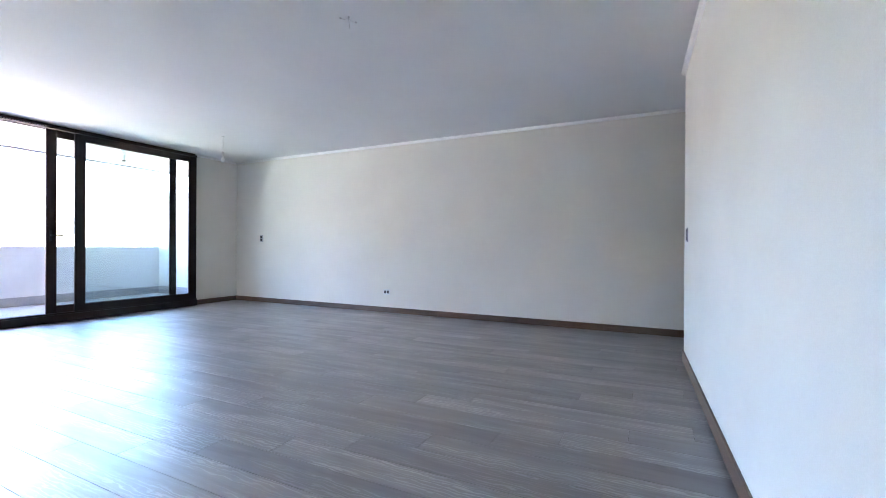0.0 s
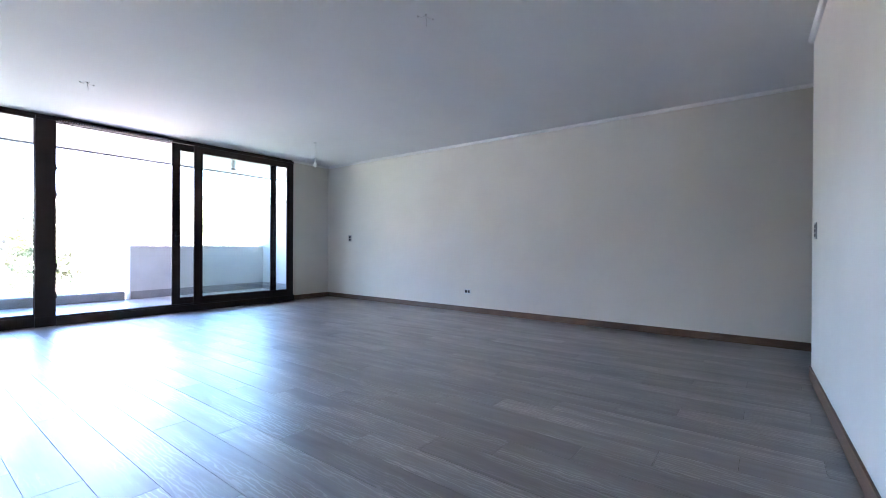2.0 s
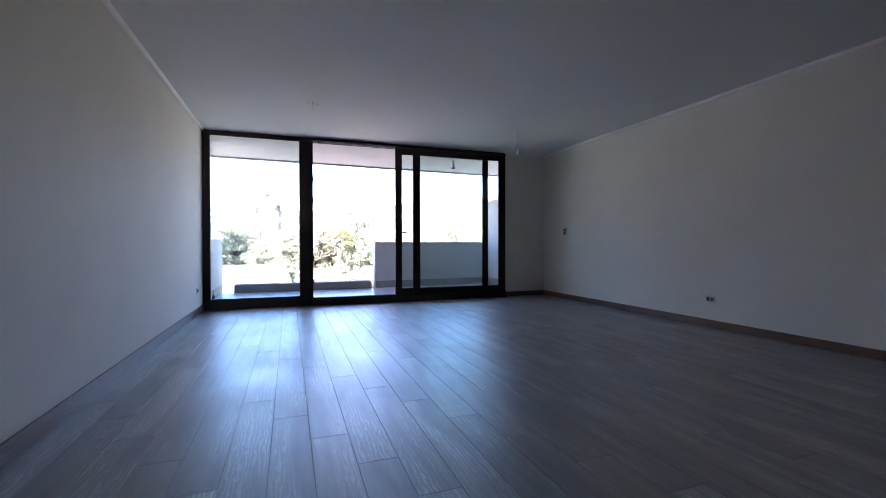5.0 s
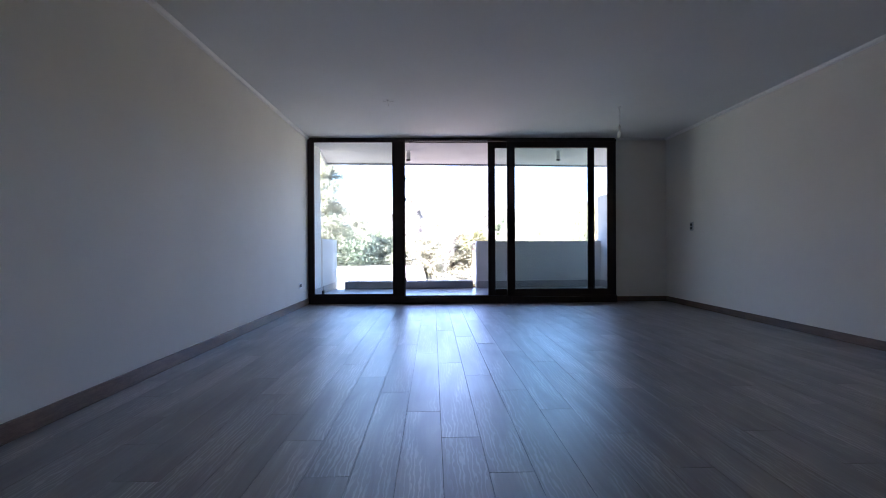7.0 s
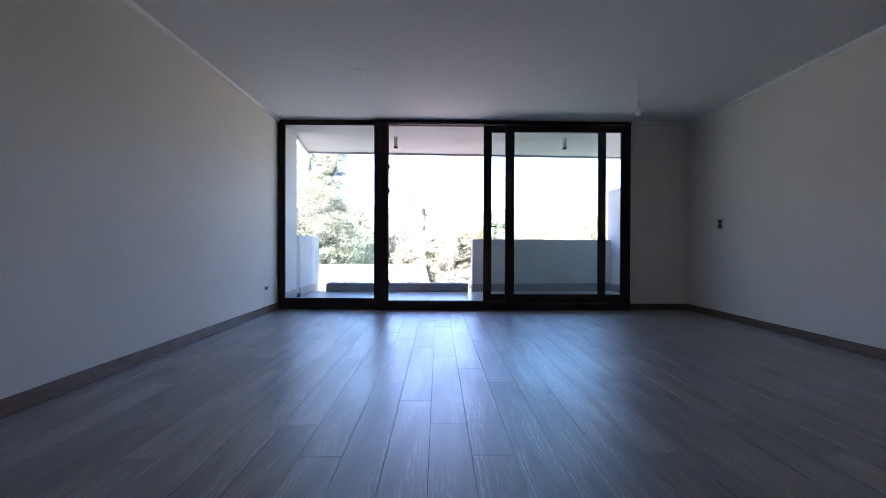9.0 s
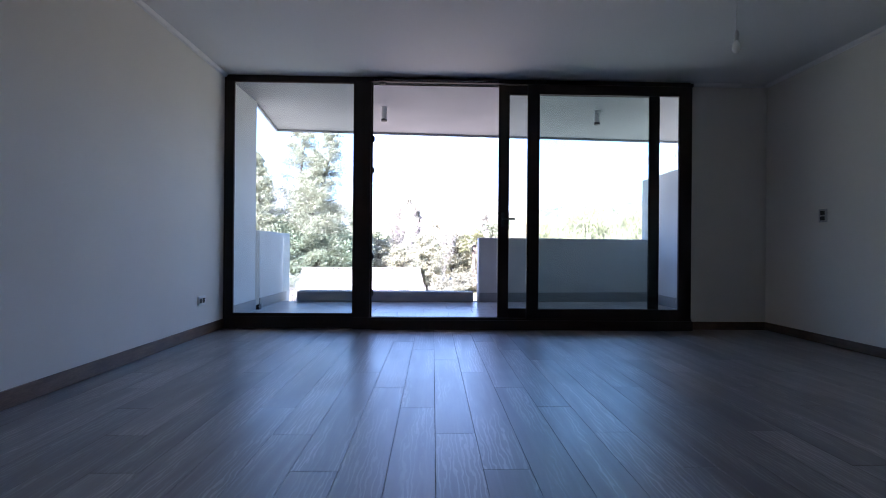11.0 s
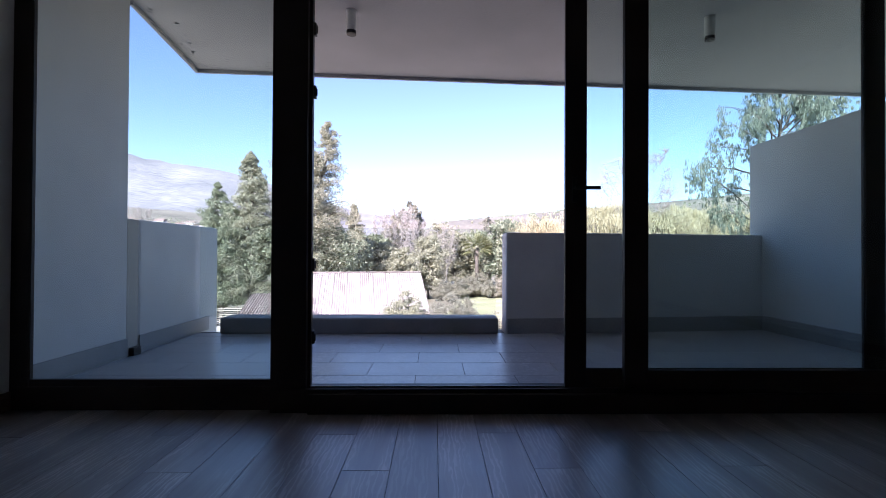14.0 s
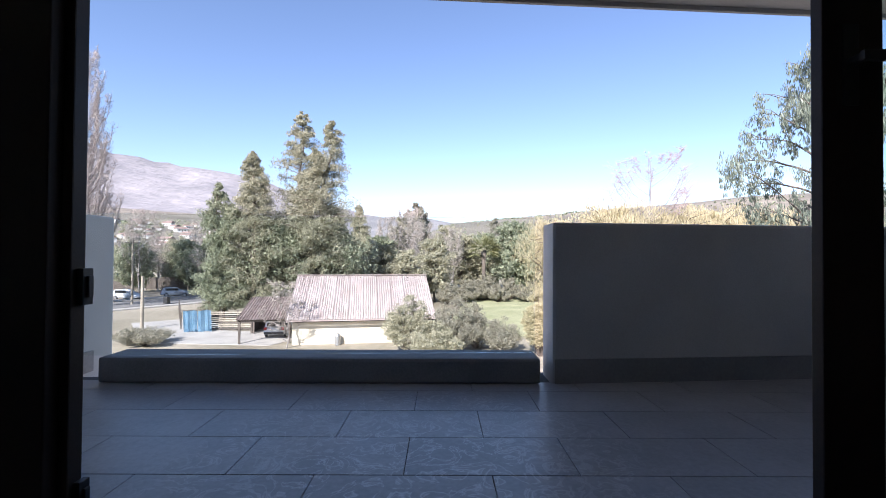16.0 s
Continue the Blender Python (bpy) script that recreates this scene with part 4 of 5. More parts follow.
# the gum tree beside the balcony
def gum_tree(name, label, height, seed):
    """Forking leaning limbs with slender leaves that hang in loose tufts, and sky between them."""
    rnd = random.Random(seed)
    root = empty(name, label, "tree")
    tubes, clumps = [], []
    trunk = [Vector((0.25 * math.sin(i * 1.1) + 0.04 * i, 0.15 * math.sin(i * 0.8), height * i / 8)) for i in range(9)]
    tubes.append([((-0.1, 0.0, -4.8), 0.24)] + [(tuple(p), 0.17 * (1.06 - i / 8)) for i, p in enumerate(trunk)])

    def tuft(p, r):
        drop = rnd.uniform(0.25, 0.55)
        clumps.append((p.x, p.y, p.z - 0.1, r))
        clumps.append((p.x + rnd.uniform(-0.15, 0.15), p.y + rnd.uniform(-0.15, 0.15), p.z - drop, r * 0.8))
        clumps.append((p.x + rnd.uniform(-0.15, 0.15), p.y + rnd.uniform(-0.15, 0.15), p.z - drop * 1.9, r * 0.5))

    def limb(start, end, thick, boughs):
        sag = (end - start).length * 0.10
        pts = [start.lerp(end, q) + Vector((rnd.uniform(-0.12, 0.12), rnd.uniform(-0.12, 0.12), sag * math.sin(math.pi * q))) for q in (0, 0.25, 0.5, 0.75, 1)]
        tubes.append([(tuple(p), thick * (1.05 - 0.88 * i / 4)) for i, p in enumerate(pts)])
        along = (end - start).normalized()
        for k in range(boughs):
            q = 0.3 + 0.7 * (k + rnd.random()) / boughs
            i0 = min(3, int(q * 4))
            s = pts[i0].lerp(pts[i0 + 1], q * 4 - i0)
            d = along * rnd.uniform(0.2, 0.9) + Vector((rnd.uniform(-1, 1), rnd.uniform(-1, 1), rnd.uniform(-0.25, 0.7)))
            e = s + d.normalized() * rnd.uniform(0.5, 1.5)
            tubes.append([(tuple(s), 0.022), (tuple(s.lerp(e, 0.55) + Vector((0, 0, 0.1))), 0.015), (tuple(e), 0.006)])
            tuft(e, rnd.uniform(0.20, 0.40))
            if rnd.random() < 0.75:
                tuft(s.lerp(e, 0.55), rnd.uniform(0.16, 0.32))
        tuft(end, 0.4)

    for k in range(34):
        h = 0.30 + 0.68 * (k + rnd.random() * 0.6) / 34
        q = h * 8
        s = trunk[int(q)].lerp(trunk[min(int(q) + 1, 8)], q - int(q))
        az = k * 2.4 + rnd.uniform(-0.4, 0.4)
        reach = (1.5 + 2.5 * math.sin(math.pi * min(1, max(0, h - 0.38) / 0.52))) * rnd.uniform(0.6, 1.15)
        limb(s, s + Vector((math.cos(az) * reach, math.sin(az) * reach, reach * rnd.uniform(0.15, 0.75))), 0.03 + 0.010 * reach, 9)
    # one low limb that carries a tuft of its own away from the crown
    tip = Vector((-4.2, 0.6, 12.3))
    limb(Vector((0.1, 0, 8.6)), tip, 0.06, 3)
    for k in range(16):
        tuft(tip + Vector((rnd.uniform(-0.75, 0.75), rnd.uniform(-0.7, 0.7), rnd.uniform(-0.75, 0.9))), rnd.uniform(0.2, 0.36))
    # long bent limbs that lean over the neighbouring wall
    for x, y, z in ((4.6, 0.4, 15.0), (6.4, -0.4, 15.8), (5.4, 1.2, 17.0), (3.0, 0.2, 17.6)):
        limb(Vector((0.2, 0, z - 3.6)), Vector((x, y, z)), 0.07, 16)
    child("trunk", limbs_mesh("trunk", tubes, M_BARK), root)
    child("crown", foliage("crown", clumps, 17, 0.125, 0.17, 0.72, M_EUC, seed), root)
    return root


place(gum_tree("eucalyptus_tree", "tall gum tree with hanging slender leaves", 18.0, 41), 14.54, 12.97, 0, 0.604, -3.6)

# palm
palm = empty("palm_tree", "fan palm with a shaggy trunk on the lawn", "tree")
child("trunk", limbs_mesh("trunk", [[((0, 0, 0), 0.40), ((0.1, 0, 2.5), 0.34), ((0.05, 0, 5.2), 0.32), ((0, 0, 8.2), 0.42)]], M_BARK, 10), palm)
rnd = random.Random(51)
ctr, alo, acr = [], [], []
for k in range(46):
    az, el = rnd.uniform(0, 2 * math.pi), rnd.uniform(-0.7, 1.2)
    d = np.array([math.cos(az) * math.cos(el), math.sin(az) * math.cos(el), math.sin(el)])
    side = np.cross(d, [0, 0, 1.0])
    side /= np.linalg.norm(side)
    tip = np.array([0, 0, 8.3]) + d * 1.3
    for w in np.linspace(-1.0, 1.0, 9):
        blade = d * math.cos(w) + side * math.sin(w) + np.array([0, 0, -0.35 * abs(w)])
        ctr.append(tip + blade * 0.9)
        alo.append(blade * 0.95)
        acr.append(np.cross(blade, d + 0.01) * 0.05 + side * 0.09)
child("frond_crown", quads_mesh("frond_crown", np.array(ctr), np.array(alo), np.array(acr), M_PALM), palm)
place(palm, 9.6, 72)


def shrub(label, w, h, per, material, seed, size=0.11):
    rnd = random.Random(seed)
    root = empty("shrub", label, "shrub")
    tubes, clumps = [], []
    for k in range(46):
        az, r = rnd.uniform(0, 2 * math.pi), w * math.sqrt(rnd.random())
        top = Vector((math.cos(az) * r, math.sin(az) * r, h * (1 - 0.55 * (r / w) ** 2) * rnd.uniform(0.65, 1.05)))
        foot = Vector((top.x * 0.15, top.y * 0.15, 0))
        tubes.append([(tuple(foot), 0.035), (tuple(foot.lerp(top, 0.6) + Vector((0, 0, 0.1))), 0.02), (tuple(top), 0.008)])
        for s in (0.55, 0.8, 1.0):
            p = foot.lerp(top, s)
            clumps.append((p.x, p.y, p.z, 0.42 * rnd.uniform(0.7, 1.2)))
    child("stem_cluster", limbs_mesh("stem_cluster", tubes, M_BARK, 4), root)
    child("foliage", foliage("foliage", clumps, per, size, 0.4, 0.1, material, seed), root)
    return root


place(shrub("large grey-green shrub in front of the house", 2.1, 4.3, 120, M_OLIVE, 61, 0.075), 0.2, 31)
place(shrub("dry greyish shrub in front of the house", 1.9, 3.9, 90, M_SCRUB, 62, 0.07), 3.3, 31.6)
place(shrub("dry greyish shrub beside the lawn", 1.6, 3.4, 80, M_SCRUB, 63, 0.07), 5.2, 33)
place(shrub("low green shrub below the balcony", 1.8, 2.7, 110, M_OLIVE, 64, 0.075), 2.0, 29)
place(shrub("yellowish bamboo-like shrub beside the parapet", 1.3, 5.0, 110, M_WILLOW, 65, 0.075), 9.6, 30.5)
place(shrub("dark low hedge beside the street", 2.3, 1.35, 90, M_SCRUB, 66, 0.075), -21.3, 33.4)
place(shrub("dry pale shrub at the edge of the lawn", 1.5, 2.6, 70, M_SCRUB, 68, 0.07), 6.9, 31.5)
border = place(shrub("pale shrub along the far edge of the lawn", 2.4, 3.4, 46, M_SCRUB, 69, 0.14), 6.2, 66)
for x, y, turn, scale in ((8.7, 69, 60, 1.0), (11.3, 67, 130, 0.85), (13.6, 70, 200, 1.05), (16.4, 67, 280, 0.9), (3.8, 63, 20, 0.9), (10.2, 71.5, 340, 1.15)):
    copy_thing(border, pose(x, y, GZ, 0, 0, turn) @ Matrix.Scale(scale, 4))
place(shrub("dry low shrub beside the gate", 1.5, 1.9, 40, M_SCRUB, 67), -24.5, 50)

# ---- the neighbouring house ----
house = empty("house", "single-storey cream house with a faded pink corrugated roof", "house")
part("wall", boxes([(0, 11.2, 0.6, 11.4, 0, 2.25)], 0.02), M_CREAM, house)
gable = prism([(0.6, 0), (11.4, 0), (6.0, 2.95)], 0.0, 11.2)
bmesh.ops.transform(gable, matrix=Matrix(((0, 0, 1, 0), (1, 0, 0, 0), (0, 1, 0, 2.251), (0, 0, 0, 1))), verts=gable.verts)
part("gable", gable, M_CREAM, house)


def sheet(x0, x1, y0, z0, y1, z1, pitch=0.19, amp=0.035):
    bm = bmesh.new()
    steps = int((x1 - x0) / pitch * 4)
    lo, hi = [], []
    for i in range(steps + 1):
        x = x0 + (x1 - x0) * i / steps
        w = amp * math.cos(2 * math.pi * (x - x0) / pitch)
        lo.append(bm.verts.new((x, y0, z0 + w)))
        hi.append(bm.verts.new((x, y1, z1 + w)))
    for i in range(steps):
        bm.faces.new((lo[i], lo[i + 1], hi[i + 1], hi[i]))
    bmesh.ops.solidify(bm, geom=list(bm.faces), thickness=0.012)
    return bm


for i in range(10):
    part("roof_sheet", sheet(-0.4 + i * 1.2, 0.81 + i * 1.2, -0.1, 2.12, 6.05, 5.33), M_ROOF, house)
    part("roof_sheet", sheet(-0.4 + i * 1.2, 0.81 + i * 1.2, 12.1, 2.12, 5.95, 5.33), M_ROOF, house)
part("ridge_cap", boxes([(-0.42, 11.62, 5.85, 6.15, 5.34, 5.41)], 0.02), M_ROOF2, house)
part("fascia", boxes([(-0.4, 11.6, -0.14, -0.10, 1.92, 2.10)]), M_TIMBER, house)
part("gutter", boxes([(-0.4, 11.6, -0.26, -0.145, 2.0, 2.09)], 0.02), M_ROOF2, house)
win = part("window", boxes([(7.6, 9.0, 0.565, 0.64, 0.95, 1.95)], 0.01), M_TIMBER, house)
for x in (7.68, 8.33):
    part("pane", boxes([(x, x + 0.59, 0.556, 0.566, 1.02, 1.88)]), M_CARGLASS, win)
tank = part("gas_cylinder", lathe([(0.20, 0), (0.24, 0.04), (0.24, 0.75), (0.16, 0.9), (0.05, 0.95)], 18, (3.6, 0.2, 0)), M_STEEL, house)
house.matrix_basis = pose(-9.5, 33.0, GZ, 0, 0, 10)

carport = empty("carport", "weathered tiled lean-to carport beside the house", "carport")
for i in range(5):
    part("roof_strip", sheet(-4.4 + i * 0.86, -3.53 + i * 0.86, 1.3, 2.0, 6.6, 3.35, 0.22, 0.045), M_ROOF2, carport)
for x in (-4.2, -0.35):
    for y, z in ((1.6, 2.0), (6.2, 3.1)):
        part("post", boxes([(x - 0.08, x + 0.08, y - 0.08, y + 0.08, 0, z)], 0.01), M_TIMBER, carport)
part("beam", boxes([(-4.4, -0.1, 1.52, 1.68, 1.82, 1.98)], 0.01), M_TIMBER, carport)
part("back_wall", boxes([(-4.4, -0.1, 9.0, 9.15, 0, 3.0), (-4.5, -4.36, 6.3, 9.15, 0, 3.0)]), M_TIMBER, carport)
carport.matrix_basis = pose(-9.5, 33.0, GZ, 0, 0, 10)


def car(label, paint, tall):
    """A hatchback along y, its tail towards -y."""
    root = empty("car", label, "car")
    prof = [(-2.05, 0.32), (-2.12, 0.62), (-2.05, 0.95), (-1.72, 1.36 + tall), (-1.35, 1.47 + tall), (0.1, 1.47 + tall), (0.75, 1.0 + tall * 0.6), (1.85, 0.86 + tall * 0.4), (2.08, 0.62), (2.05, 0.32)]
    bm = bmesh.new()
    sides = []
    for sgn in (-1, 1):
        sides.append([bm.verts.new((sgn * (0.86 if z < 1.0 + tall * 0.5 else 0.70), y, z)) for y, z in prof])
    k = len(prof)
    for i in range(k):
        bm.faces.new((sides[0][i], sides[0][(i + 1) % k], sides[1][(i + 1) % k], sides[1][i]))
    bm.faces.new(sides[0][::-1])
    bm.faces.new(sides[1])
    bmesh.ops.recalc_face_normals(bm, faces=bm.faces)
    bmesh.ops.bevel(bm, geom=list(bm.edges), offset=0.06, segments=2, affect="EDGES")
    part("body", bm, paint, root, smooth=True)
    part("rear_window", prism([(-0.60, -2.03), (0.60, -2.03), (0.56, -1.86), (-0.56, -1.86)], 1.02, 1.34 + tall, 0.01), M_CARGLASS, root)
    for sgn in (-1, 1):
        part("side_window", boxes([(sgn * 0.80 - 0.05, sgn * 0.80 + 0.05, -1.45, 0.35, 1.02 + tall * 0.5, 1.34 + tall)], 0.02), M_CARGLASS, root)
        part("tail_light", boxes([(sgn * 0.72 - 0.11, sgn * 0.72 + 0.11, -2.14, -2.02, 0.74, 0.96)], 0.02), M_RED, root)
    part("bumper", boxes([(-0.80, 0.80, -2.18, -2.04, 0.36, 0.56)], 0.03), M_BLACK, root)
    part("number_plate", boxes([(-0.2, 0.2, -2.185, -2.15, 0.66, 0.78)], 0.005), M_PLATE, root)
    for sx in (-0.80, 0.80):
        for sy in (-1.3, 1.3):
            wheel = lathe([(0.20, -0.10), (0.31, -0.09), (0.33, -0.05), (0.33, 0.05), (0.31, 0.09), (0.20, 0.10)], 20)
            bmesh.ops.transform(wheel, matrix=pose(sx, sy, 0.33, 0, 90, 0), verts=wheel.verts)
            w = part("wheel", wheel, M_TYRE, root)
            rim = lathe([(0.05, -0.112), (0.19, -0.106), (0.20, 0.106), (0.05, 0.112)], 16)
            bmesh.ops.transform(rim, matrix=pose(sx, sy, 0.33, 0, 90, 0), verts=rim.verts)
            part("rim", rim, M_STEEL, w)
    return root


car("white hatchback parked tail-out under the carport", M_CARPAINT, 0.0).matrix_basis = pose(-12.3, 38.2, GZ + 0.045, 0, 0, 8)
car("white sport utility car parked beside the street", M_CARPAINT, 0.16).matrix_basis = pose(-46.6, 66.5, GZ, 0, 0, -97)
car("dark blurred car parked beyond the street", M_SILVER, 0.1).matrix_basis = pose(-42.5, 72, GZ, 0, 0, -60)

# ---- gate, tarpaulin, fence, poles ----
gate = empty("wooden_gate", "low gate of weathered horizontal boards", "gate")
for x in (0.0, 1.5, 3.0, 4.6):
    part("post", boxes([(x - 0.06, x + 0.06, -0.06, 0.06, 0, 1.9)], 0.01), M_TIMBER, gate)
for i in range(9):
    part("board", boxes([(0.06, 4.55, -0.10, -0.065, 0.12 + i * 0.195, 0.25 + i * 0.195)], 0.006), M_WEATHER if i % 3 else M_TIMBER, gate)
gate.matrix_basis = pose(-20.0, 40.0, GZ, 0, 0, 2)
tarp = empty("blue_tarpaulin", "faded blue tarpaulin sheets hung over a frame", "tarpaulin")
for x0 in (0.0, 1.2):
    bm = bmesh.new()
    grid = [[bm.verts.new((x0 + 1.15 * i / 8, 0.05 * math.sin(i * 1.7 + x0) + 0.25 * j / 6, 2.0 * (1 - j / 6) - 0.06 * math.sin(i * 0.9))) for j in range(7)] for i in range(9)]
    for i in range(8):
        for j in range(6):
            bm.faces.new((grid[i][j], grid[i + 1][j], grid[i + 1][j + 1], grid[i][j + 1]))
    bmesh.ops.solidify(bm, geom=list(bm.faces), thickness=0.01)
    part("sheet", bm, M_BLUE, tarp)
part("rail", boxes([(-0.1, 2.45, -0.03, 0.03, 2.0, 2.06)], 0.01), M_TIMBER, tarp)
tarp.matrix_basis = pose(-21.3, 38.6, GZ + 0.06, 0, 0, 12)
fence = empty("wire_fence", "thin post and rail street fence", "fence")
for i in range(7):
    part("post", boxes([(-0.05, 0.05, i * 2.4 - 0.05, i * 2.4 + 0.05, 0, 1.6)], 0.01), M_TIMBER, fence)
for z in (0.5, 1.0, 1.5):
    part("rail", boxes([(-0.02, 0.02, 0, 14.4, z - 0.02, z + 0.02)]), M_TIMBER, fence)
fence.matrix_basis = pose(-22.6, 40.5, GZ, 0, 0, 32)


def utility_pole(x, y, height, label, lamp):
    root = empty("utility_pole", label, "pole")
    part("mast", pipe([(0, 0, 0), (0, 0, height * 0.5), (0, 0, height)], [0.16, 0.14, 0.11], 10), M_WEATHER, root)
    if lamp:
        part("cross_arm", boxes([(-0.9, 0.9, -0.06, 0.06, height - 0.7, height - 0.58)], 0.01), M_TIMBER, root)
        part("brace", pipe([(0.0, 0, height - 2.4), (1.6, 0, height - 0.5), (2.1, 0, height - 0.2)], [0.05, 0.05, 0.04]), M_STEEL, root)
        for u in (-0.75, 0.75):
            part("insulator", lathe([(0.05, 0), (0.07, 0.08), (0.03, 0.18)], 10, (u, 0, height - 0.58)), M_PLATE, root)
    root.matrix_basis = pose(x, y, GZ, 0, 0, 20)


boundary = empty("board_fence", "tall dark timber boundary fence behind the street trees", "fence")
for i in range(14):
    part("post", boxes([(i * 2.5 - 0.06, i * 2.5 + 0.06, -0.06, 0.06, 0, 2.5)], 0.01), M_TIMBER, boundary)
    part("panel", boxes([(i * 2.5 + 0.06 + 0.238 * k, i * 2.5 + 0.29 + 0.238 * k, 0.0, 0.03, 0.06, 2.35 + 0.05 * ((i * 3 + k) % 3)) for k in range(10)]), M_TIMBER, boundary)
boundary.matrix_basis = pose(-66, 84, GZ, 0, 0, 12)


utility_pole(-41.3, 60, 9.4, "street utility pole with a cross arm", True)
utility_pole(-26.0, 40, 5.1, "short weathered timber post", False)
utility_pole(-30.5, 82, 10.5, "street utility pole with a cross arm", True)
rubbish = empty("rubbish_bin", "dark wheeled rubbish bin on the pavement", "bin")
part("body", boxes([(-0.3, 0.3, -0.35, 0.35, 0.1, 1.0)], 0.04), M_BLACK, rubbish)
part("lid", boxes([(-0.33, 0.33, -0.38, 0.38, 1.0, 1.08)], 0.03), M_BLACK, rubbish)
for u in (-0.25, 0.25):
    part("wheel", boxes([(u - 0.03, u + 0.03, 0.2, 0.4, 0, 0.2)], 0.03), M_TYRE, rubbish)
rubbish.matrix_basis = pose(-36.9, 60.8, GZ + 0.02)

# ---- the town on the slope ----
town = empty("town_house", "small distant white house with a brownish roof", "house", "houses on the slope")
part("wall", boxes([(-5, 5, -4, 4, -2, 3.2)]), M_WHITEWALL, town)
roof = prism([(-4.6, 3.2), (4.6, 3.2), (0, 5.2)], -5.5, 5.5)
bmesh.ops.transform(roof, matrix=Matrix(((0, 0, 1, 0), (1, 0, 0, 0), (0, 1, 0, 0.003), (0, 0, 0, 1))), verts=roof.verts)
part("roof", roof, M_TOWNROOF, town)
for u in (-2.8, 2.4):
    part("window", boxes([(u - 0.7, u + 0.7, -4.06, -3.98, 1.0, 2.2)]), M_CARGLASS, town)
part("door", boxes([(-0.5, 0.5, -4.06, -3.98, 0, 2.1)]), M_TIMBER, town)
rnd = random.Random(71)
spots = []
while len(spots) < 96:
    az, r = radians(rnd.uniform(-46, -22)), rnd.uniform(170, 760)
    x, y = r * math.sin(az), r * math.cos(az)
    if all((x - a) ** 2 + (y - b) ** 2 > 16 ** 2 for a, b in spots):
        spots.append((x, y))
town.matrix_basis = pose(spots[0][0], spots[0][1], land(*spots[0]))
for x, y in spots[1:]:
    copy_thing(town, pose(x, y, land(x, y), 0, 0, rnd.uniform(-60, 60)) @ Matrix.Scale(rnd.uniform(0.7, 1.15), 4))

rnd = random.Random(81)
clumps = []
while len(clumps) < 2400:
    az, r = radians(rnd.uniform(-62, 66)), rnd.uniform(105, 720)
    x, y = r * math.sin(az), r * math.cos(az)
    if r < 170 and rnd.random() < 0.6:
        continue
    tall = rnd.uniform(2.0, 6.5)
    for k in range(3):
        clumps.append((x + rnd.uniform(-1.5, 1.5), y + rnd.uniform(-1.5, 1.5), land(x, y) + tall * (0.3 + 0.3 * k), tall * (0.5 - 0.1 * k)))
tagged(new("far_woods", foliage("far_woods", clumps, 26, 0.75, 0.5, 0.1, M_OLIVE, 82)), "scattered distant trees and scrub on the slopes", "woods", kind="stuff")
rnd = random.Random(91)
clumps = []
while len(clumps) < 2600:
    az, r = radians(rnd.uniform(-62, 66)), rnd.uniform(420, 1200)
    x, y = r * math.sin(az), r * math.cos(az)
    if noise.noise(Vector((x / 160, y / 160, 2))) > -0.05:
        clumps.append((x, y, land(x, y) + 0.8, rnd.uniform(1.2, 3.4)))
tagged(new("hill_scrub", foliage("hill_scrub", clumps, 10, 1.5, 0.6, 0.0, M_GREEN, 92)), "sparse dark scrub on the dry hillsides", "scrub", kind="stuff")

# ---- laminate planks ----
PW, PL, PX, PY, STEP = 0.188, 1.33, 2.073, -4.987, 0.33


def plank_mesh(w, length, thick=0.010, chamfer=0.0006, gap=0.0020):
    """A plank with its far right corner origin at (0, 0), chamfered along the top."""
    x0, x1, y0, y1 = gap / 2, w - gap / 2, gap / 2, length - gap / 2
    c = chamfer
    v = [(x0, y0, -thick), (x1, y0, -thick), (x1, y1, -thick), (x0, y1, -thick), (x0, y0, -c), (x1, y0, -c), (x1, y1, -c), (x0, y1, -c), (x0 + c, y0 + c, 0), (x1 - c, y0 + c, 0), (x1 - c, y1 - c, 0), (x0 + c, y1 - c, 0)]
    f = [(8, 9, 10, 11)] + [(a, (a + 1) % 4, (a + 1) % 4 + 4, a + 4) for a in range(4)] + [(a + 4, (a + 1) % 4 + 4, (a + 1) % 4 + 8, a + 8) for a in range(4)]
    me = bpy.data.meshes.new("plank")
    me.from_pydata(v, [], f)
    me.materials.append(M_LAM)
    return me


plank_cache = {}


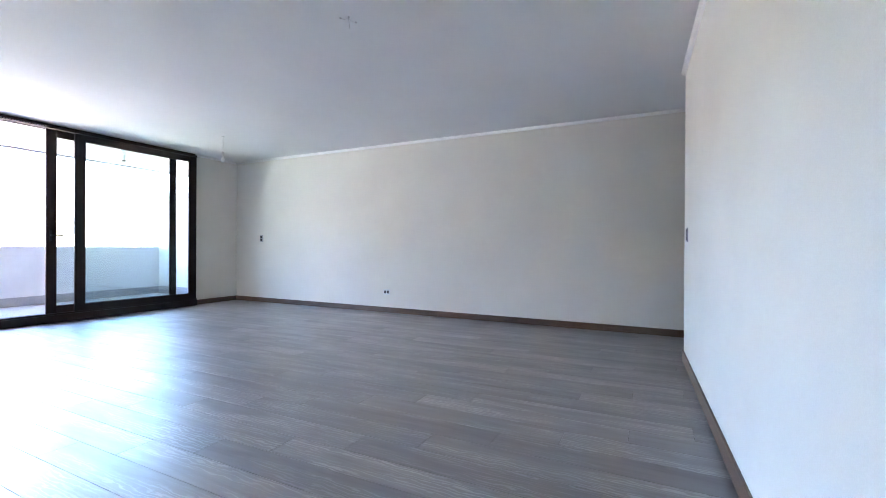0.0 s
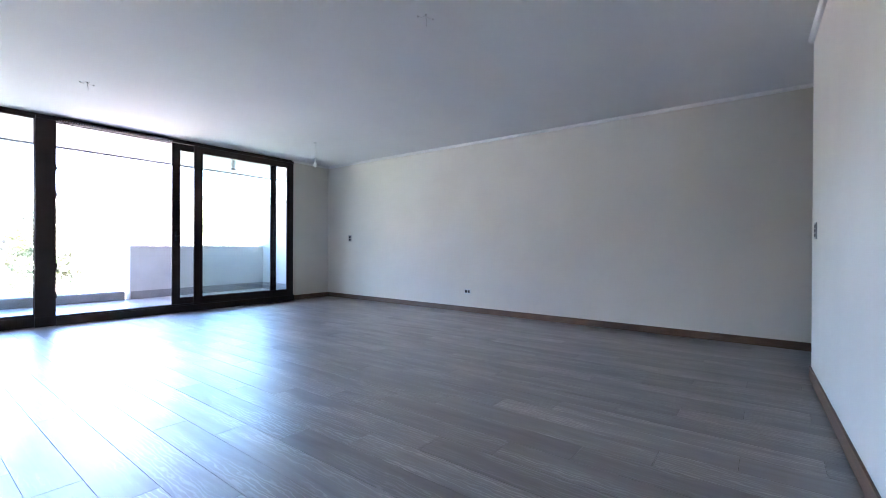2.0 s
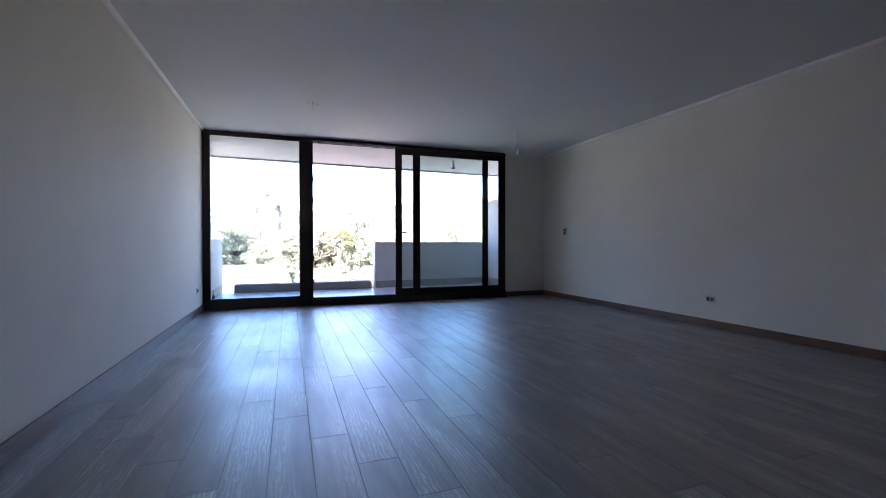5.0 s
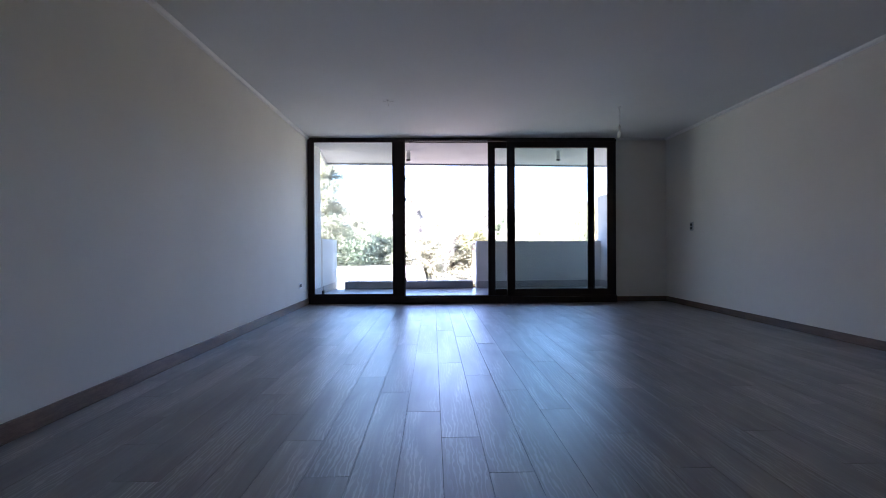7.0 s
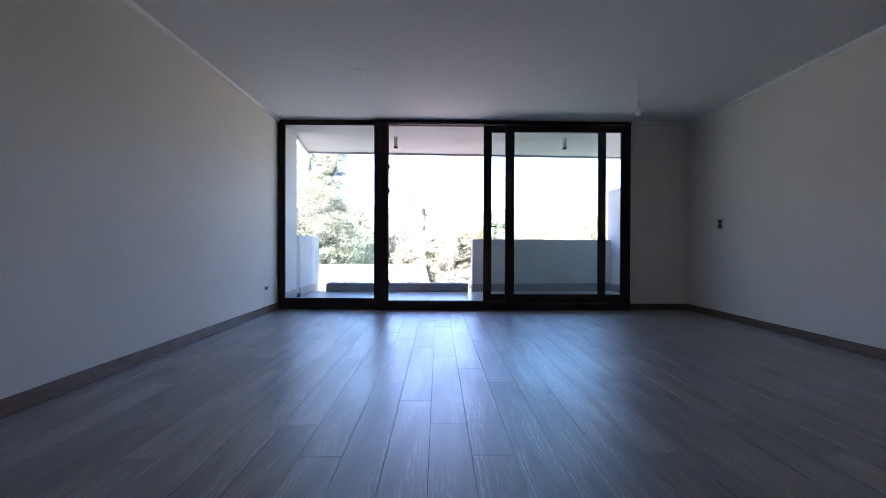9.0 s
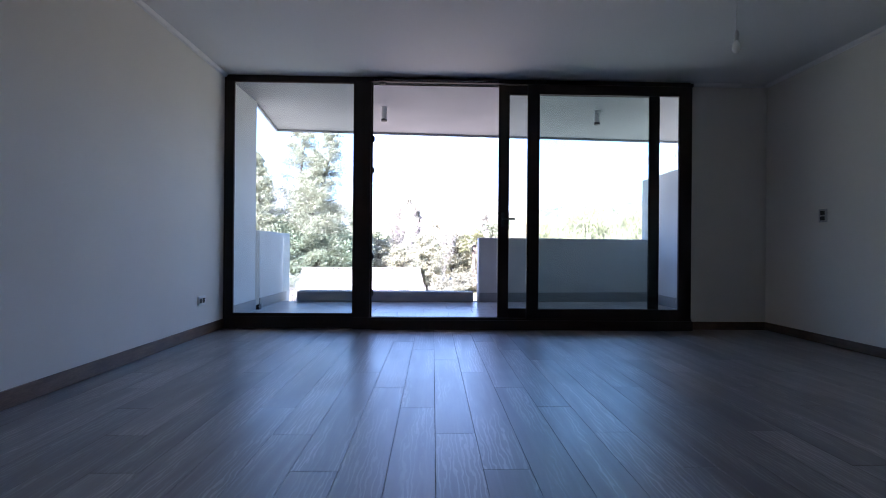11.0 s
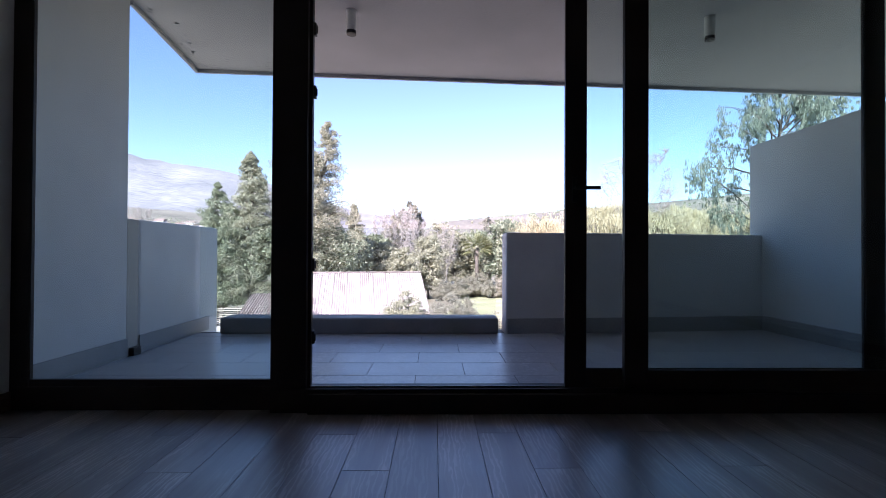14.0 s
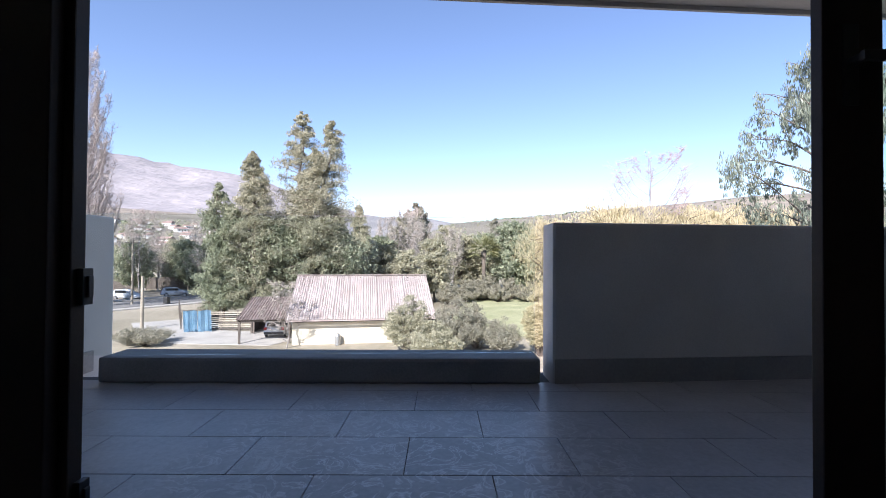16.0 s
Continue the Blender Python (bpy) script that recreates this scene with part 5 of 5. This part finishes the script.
def lay(x0, x1, y0, y1):
    """Fill a stretch of floor with staggered planks, cut at its borders."""
    k = math.floor((x0 - PX) / PW)
    while PX + k * PW < x1 - 0.002:
        a, b = max(PX + k * PW, x0), min(PX + (k + 1) * PW, x1)
        edge = PY - STEP * k
        j = math.floor((y0 - edge) / PL)
        while edge + j * PL < y1 - 0.002:
            c, d = max(edge + j * PL, y0), min(edge + (j + 1) * PL, y1)
            if b - a > 0.01 and d - c > 0.01:
                key = (round(b - a, 3), round(d - c, 3))
                if key not in plank_cache:
                    plank_cache[key] = plank_mesh(*key)
                ob = new("plank", plank_cache[key])
                ob.location = (a, c, FL)
                ob.parent = floor
            j += 1
        k += 1


lay(0.0, W, STUB_Y - 0.19, -0.002)
lay(STUB_X, W, BACK_Y, STUB_Y - 0.19)
lay(HALL_X, 0.0, STUB_L - 0.02, HALL_Y)

# ---- balcony tiles ----
TW, TD, TX, TY = 0.625, 0.3115, 1.816, 0.38
tile_cache = {}


def tile_piece(a, b, c, d):
    key = (round(b - a, 3), round(d - c, 3))
    if key not in tile_cache:
        w, l = key
        g, ch, th = 0.0015, 0.0012, 0.009
        v = [(x, y, z) for z, i in ((-th, g), (-ch, g), (0, g + ch)) for x, y in ((i, i), (w - i, i), (w - i, l - i), (i, l - i))]
        f = [(8, 9, 10, 11)] + [(q + o, (q + 1) % 4 + o, (q + 1) % 4 + 4 + o, q + 4 + o) for o in (0, 4) for q in range(4)]
        me = bpy.data.meshes.new("tile")
        me.from_pydata(v, [], f)
        me.materials.append(M_TILE)
        tile_cache[key] = me
    ob = new("tile", tile_cache[key])
    ob.location, ob.parent = (a, c, BZ), balcony


row = math.floor((0.10 - TY) / TD)
while TY + row * TD < 2.1:
    shift_x = TX + (TW / 2 if row % 2 else 0)
    i = math.floor((0.0 - shift_x) / TW)
    while shift_x + i * TW < 5.60:
        a, b = max(shift_x + i * TW, -0.005), min(shift_x + (i + 1) * TW, 5.605)
        c, d = max(TY + row * TD, 0.103), min(TY + (row + 1) * TD, parapet_line((a + b) / 2, 1.77) if a > 2.9 else 1.80)
        if b - a > 0.02 and d - c > 0.02:
            tile_piece(a, b, c, d)
        i += 1
    row += 1
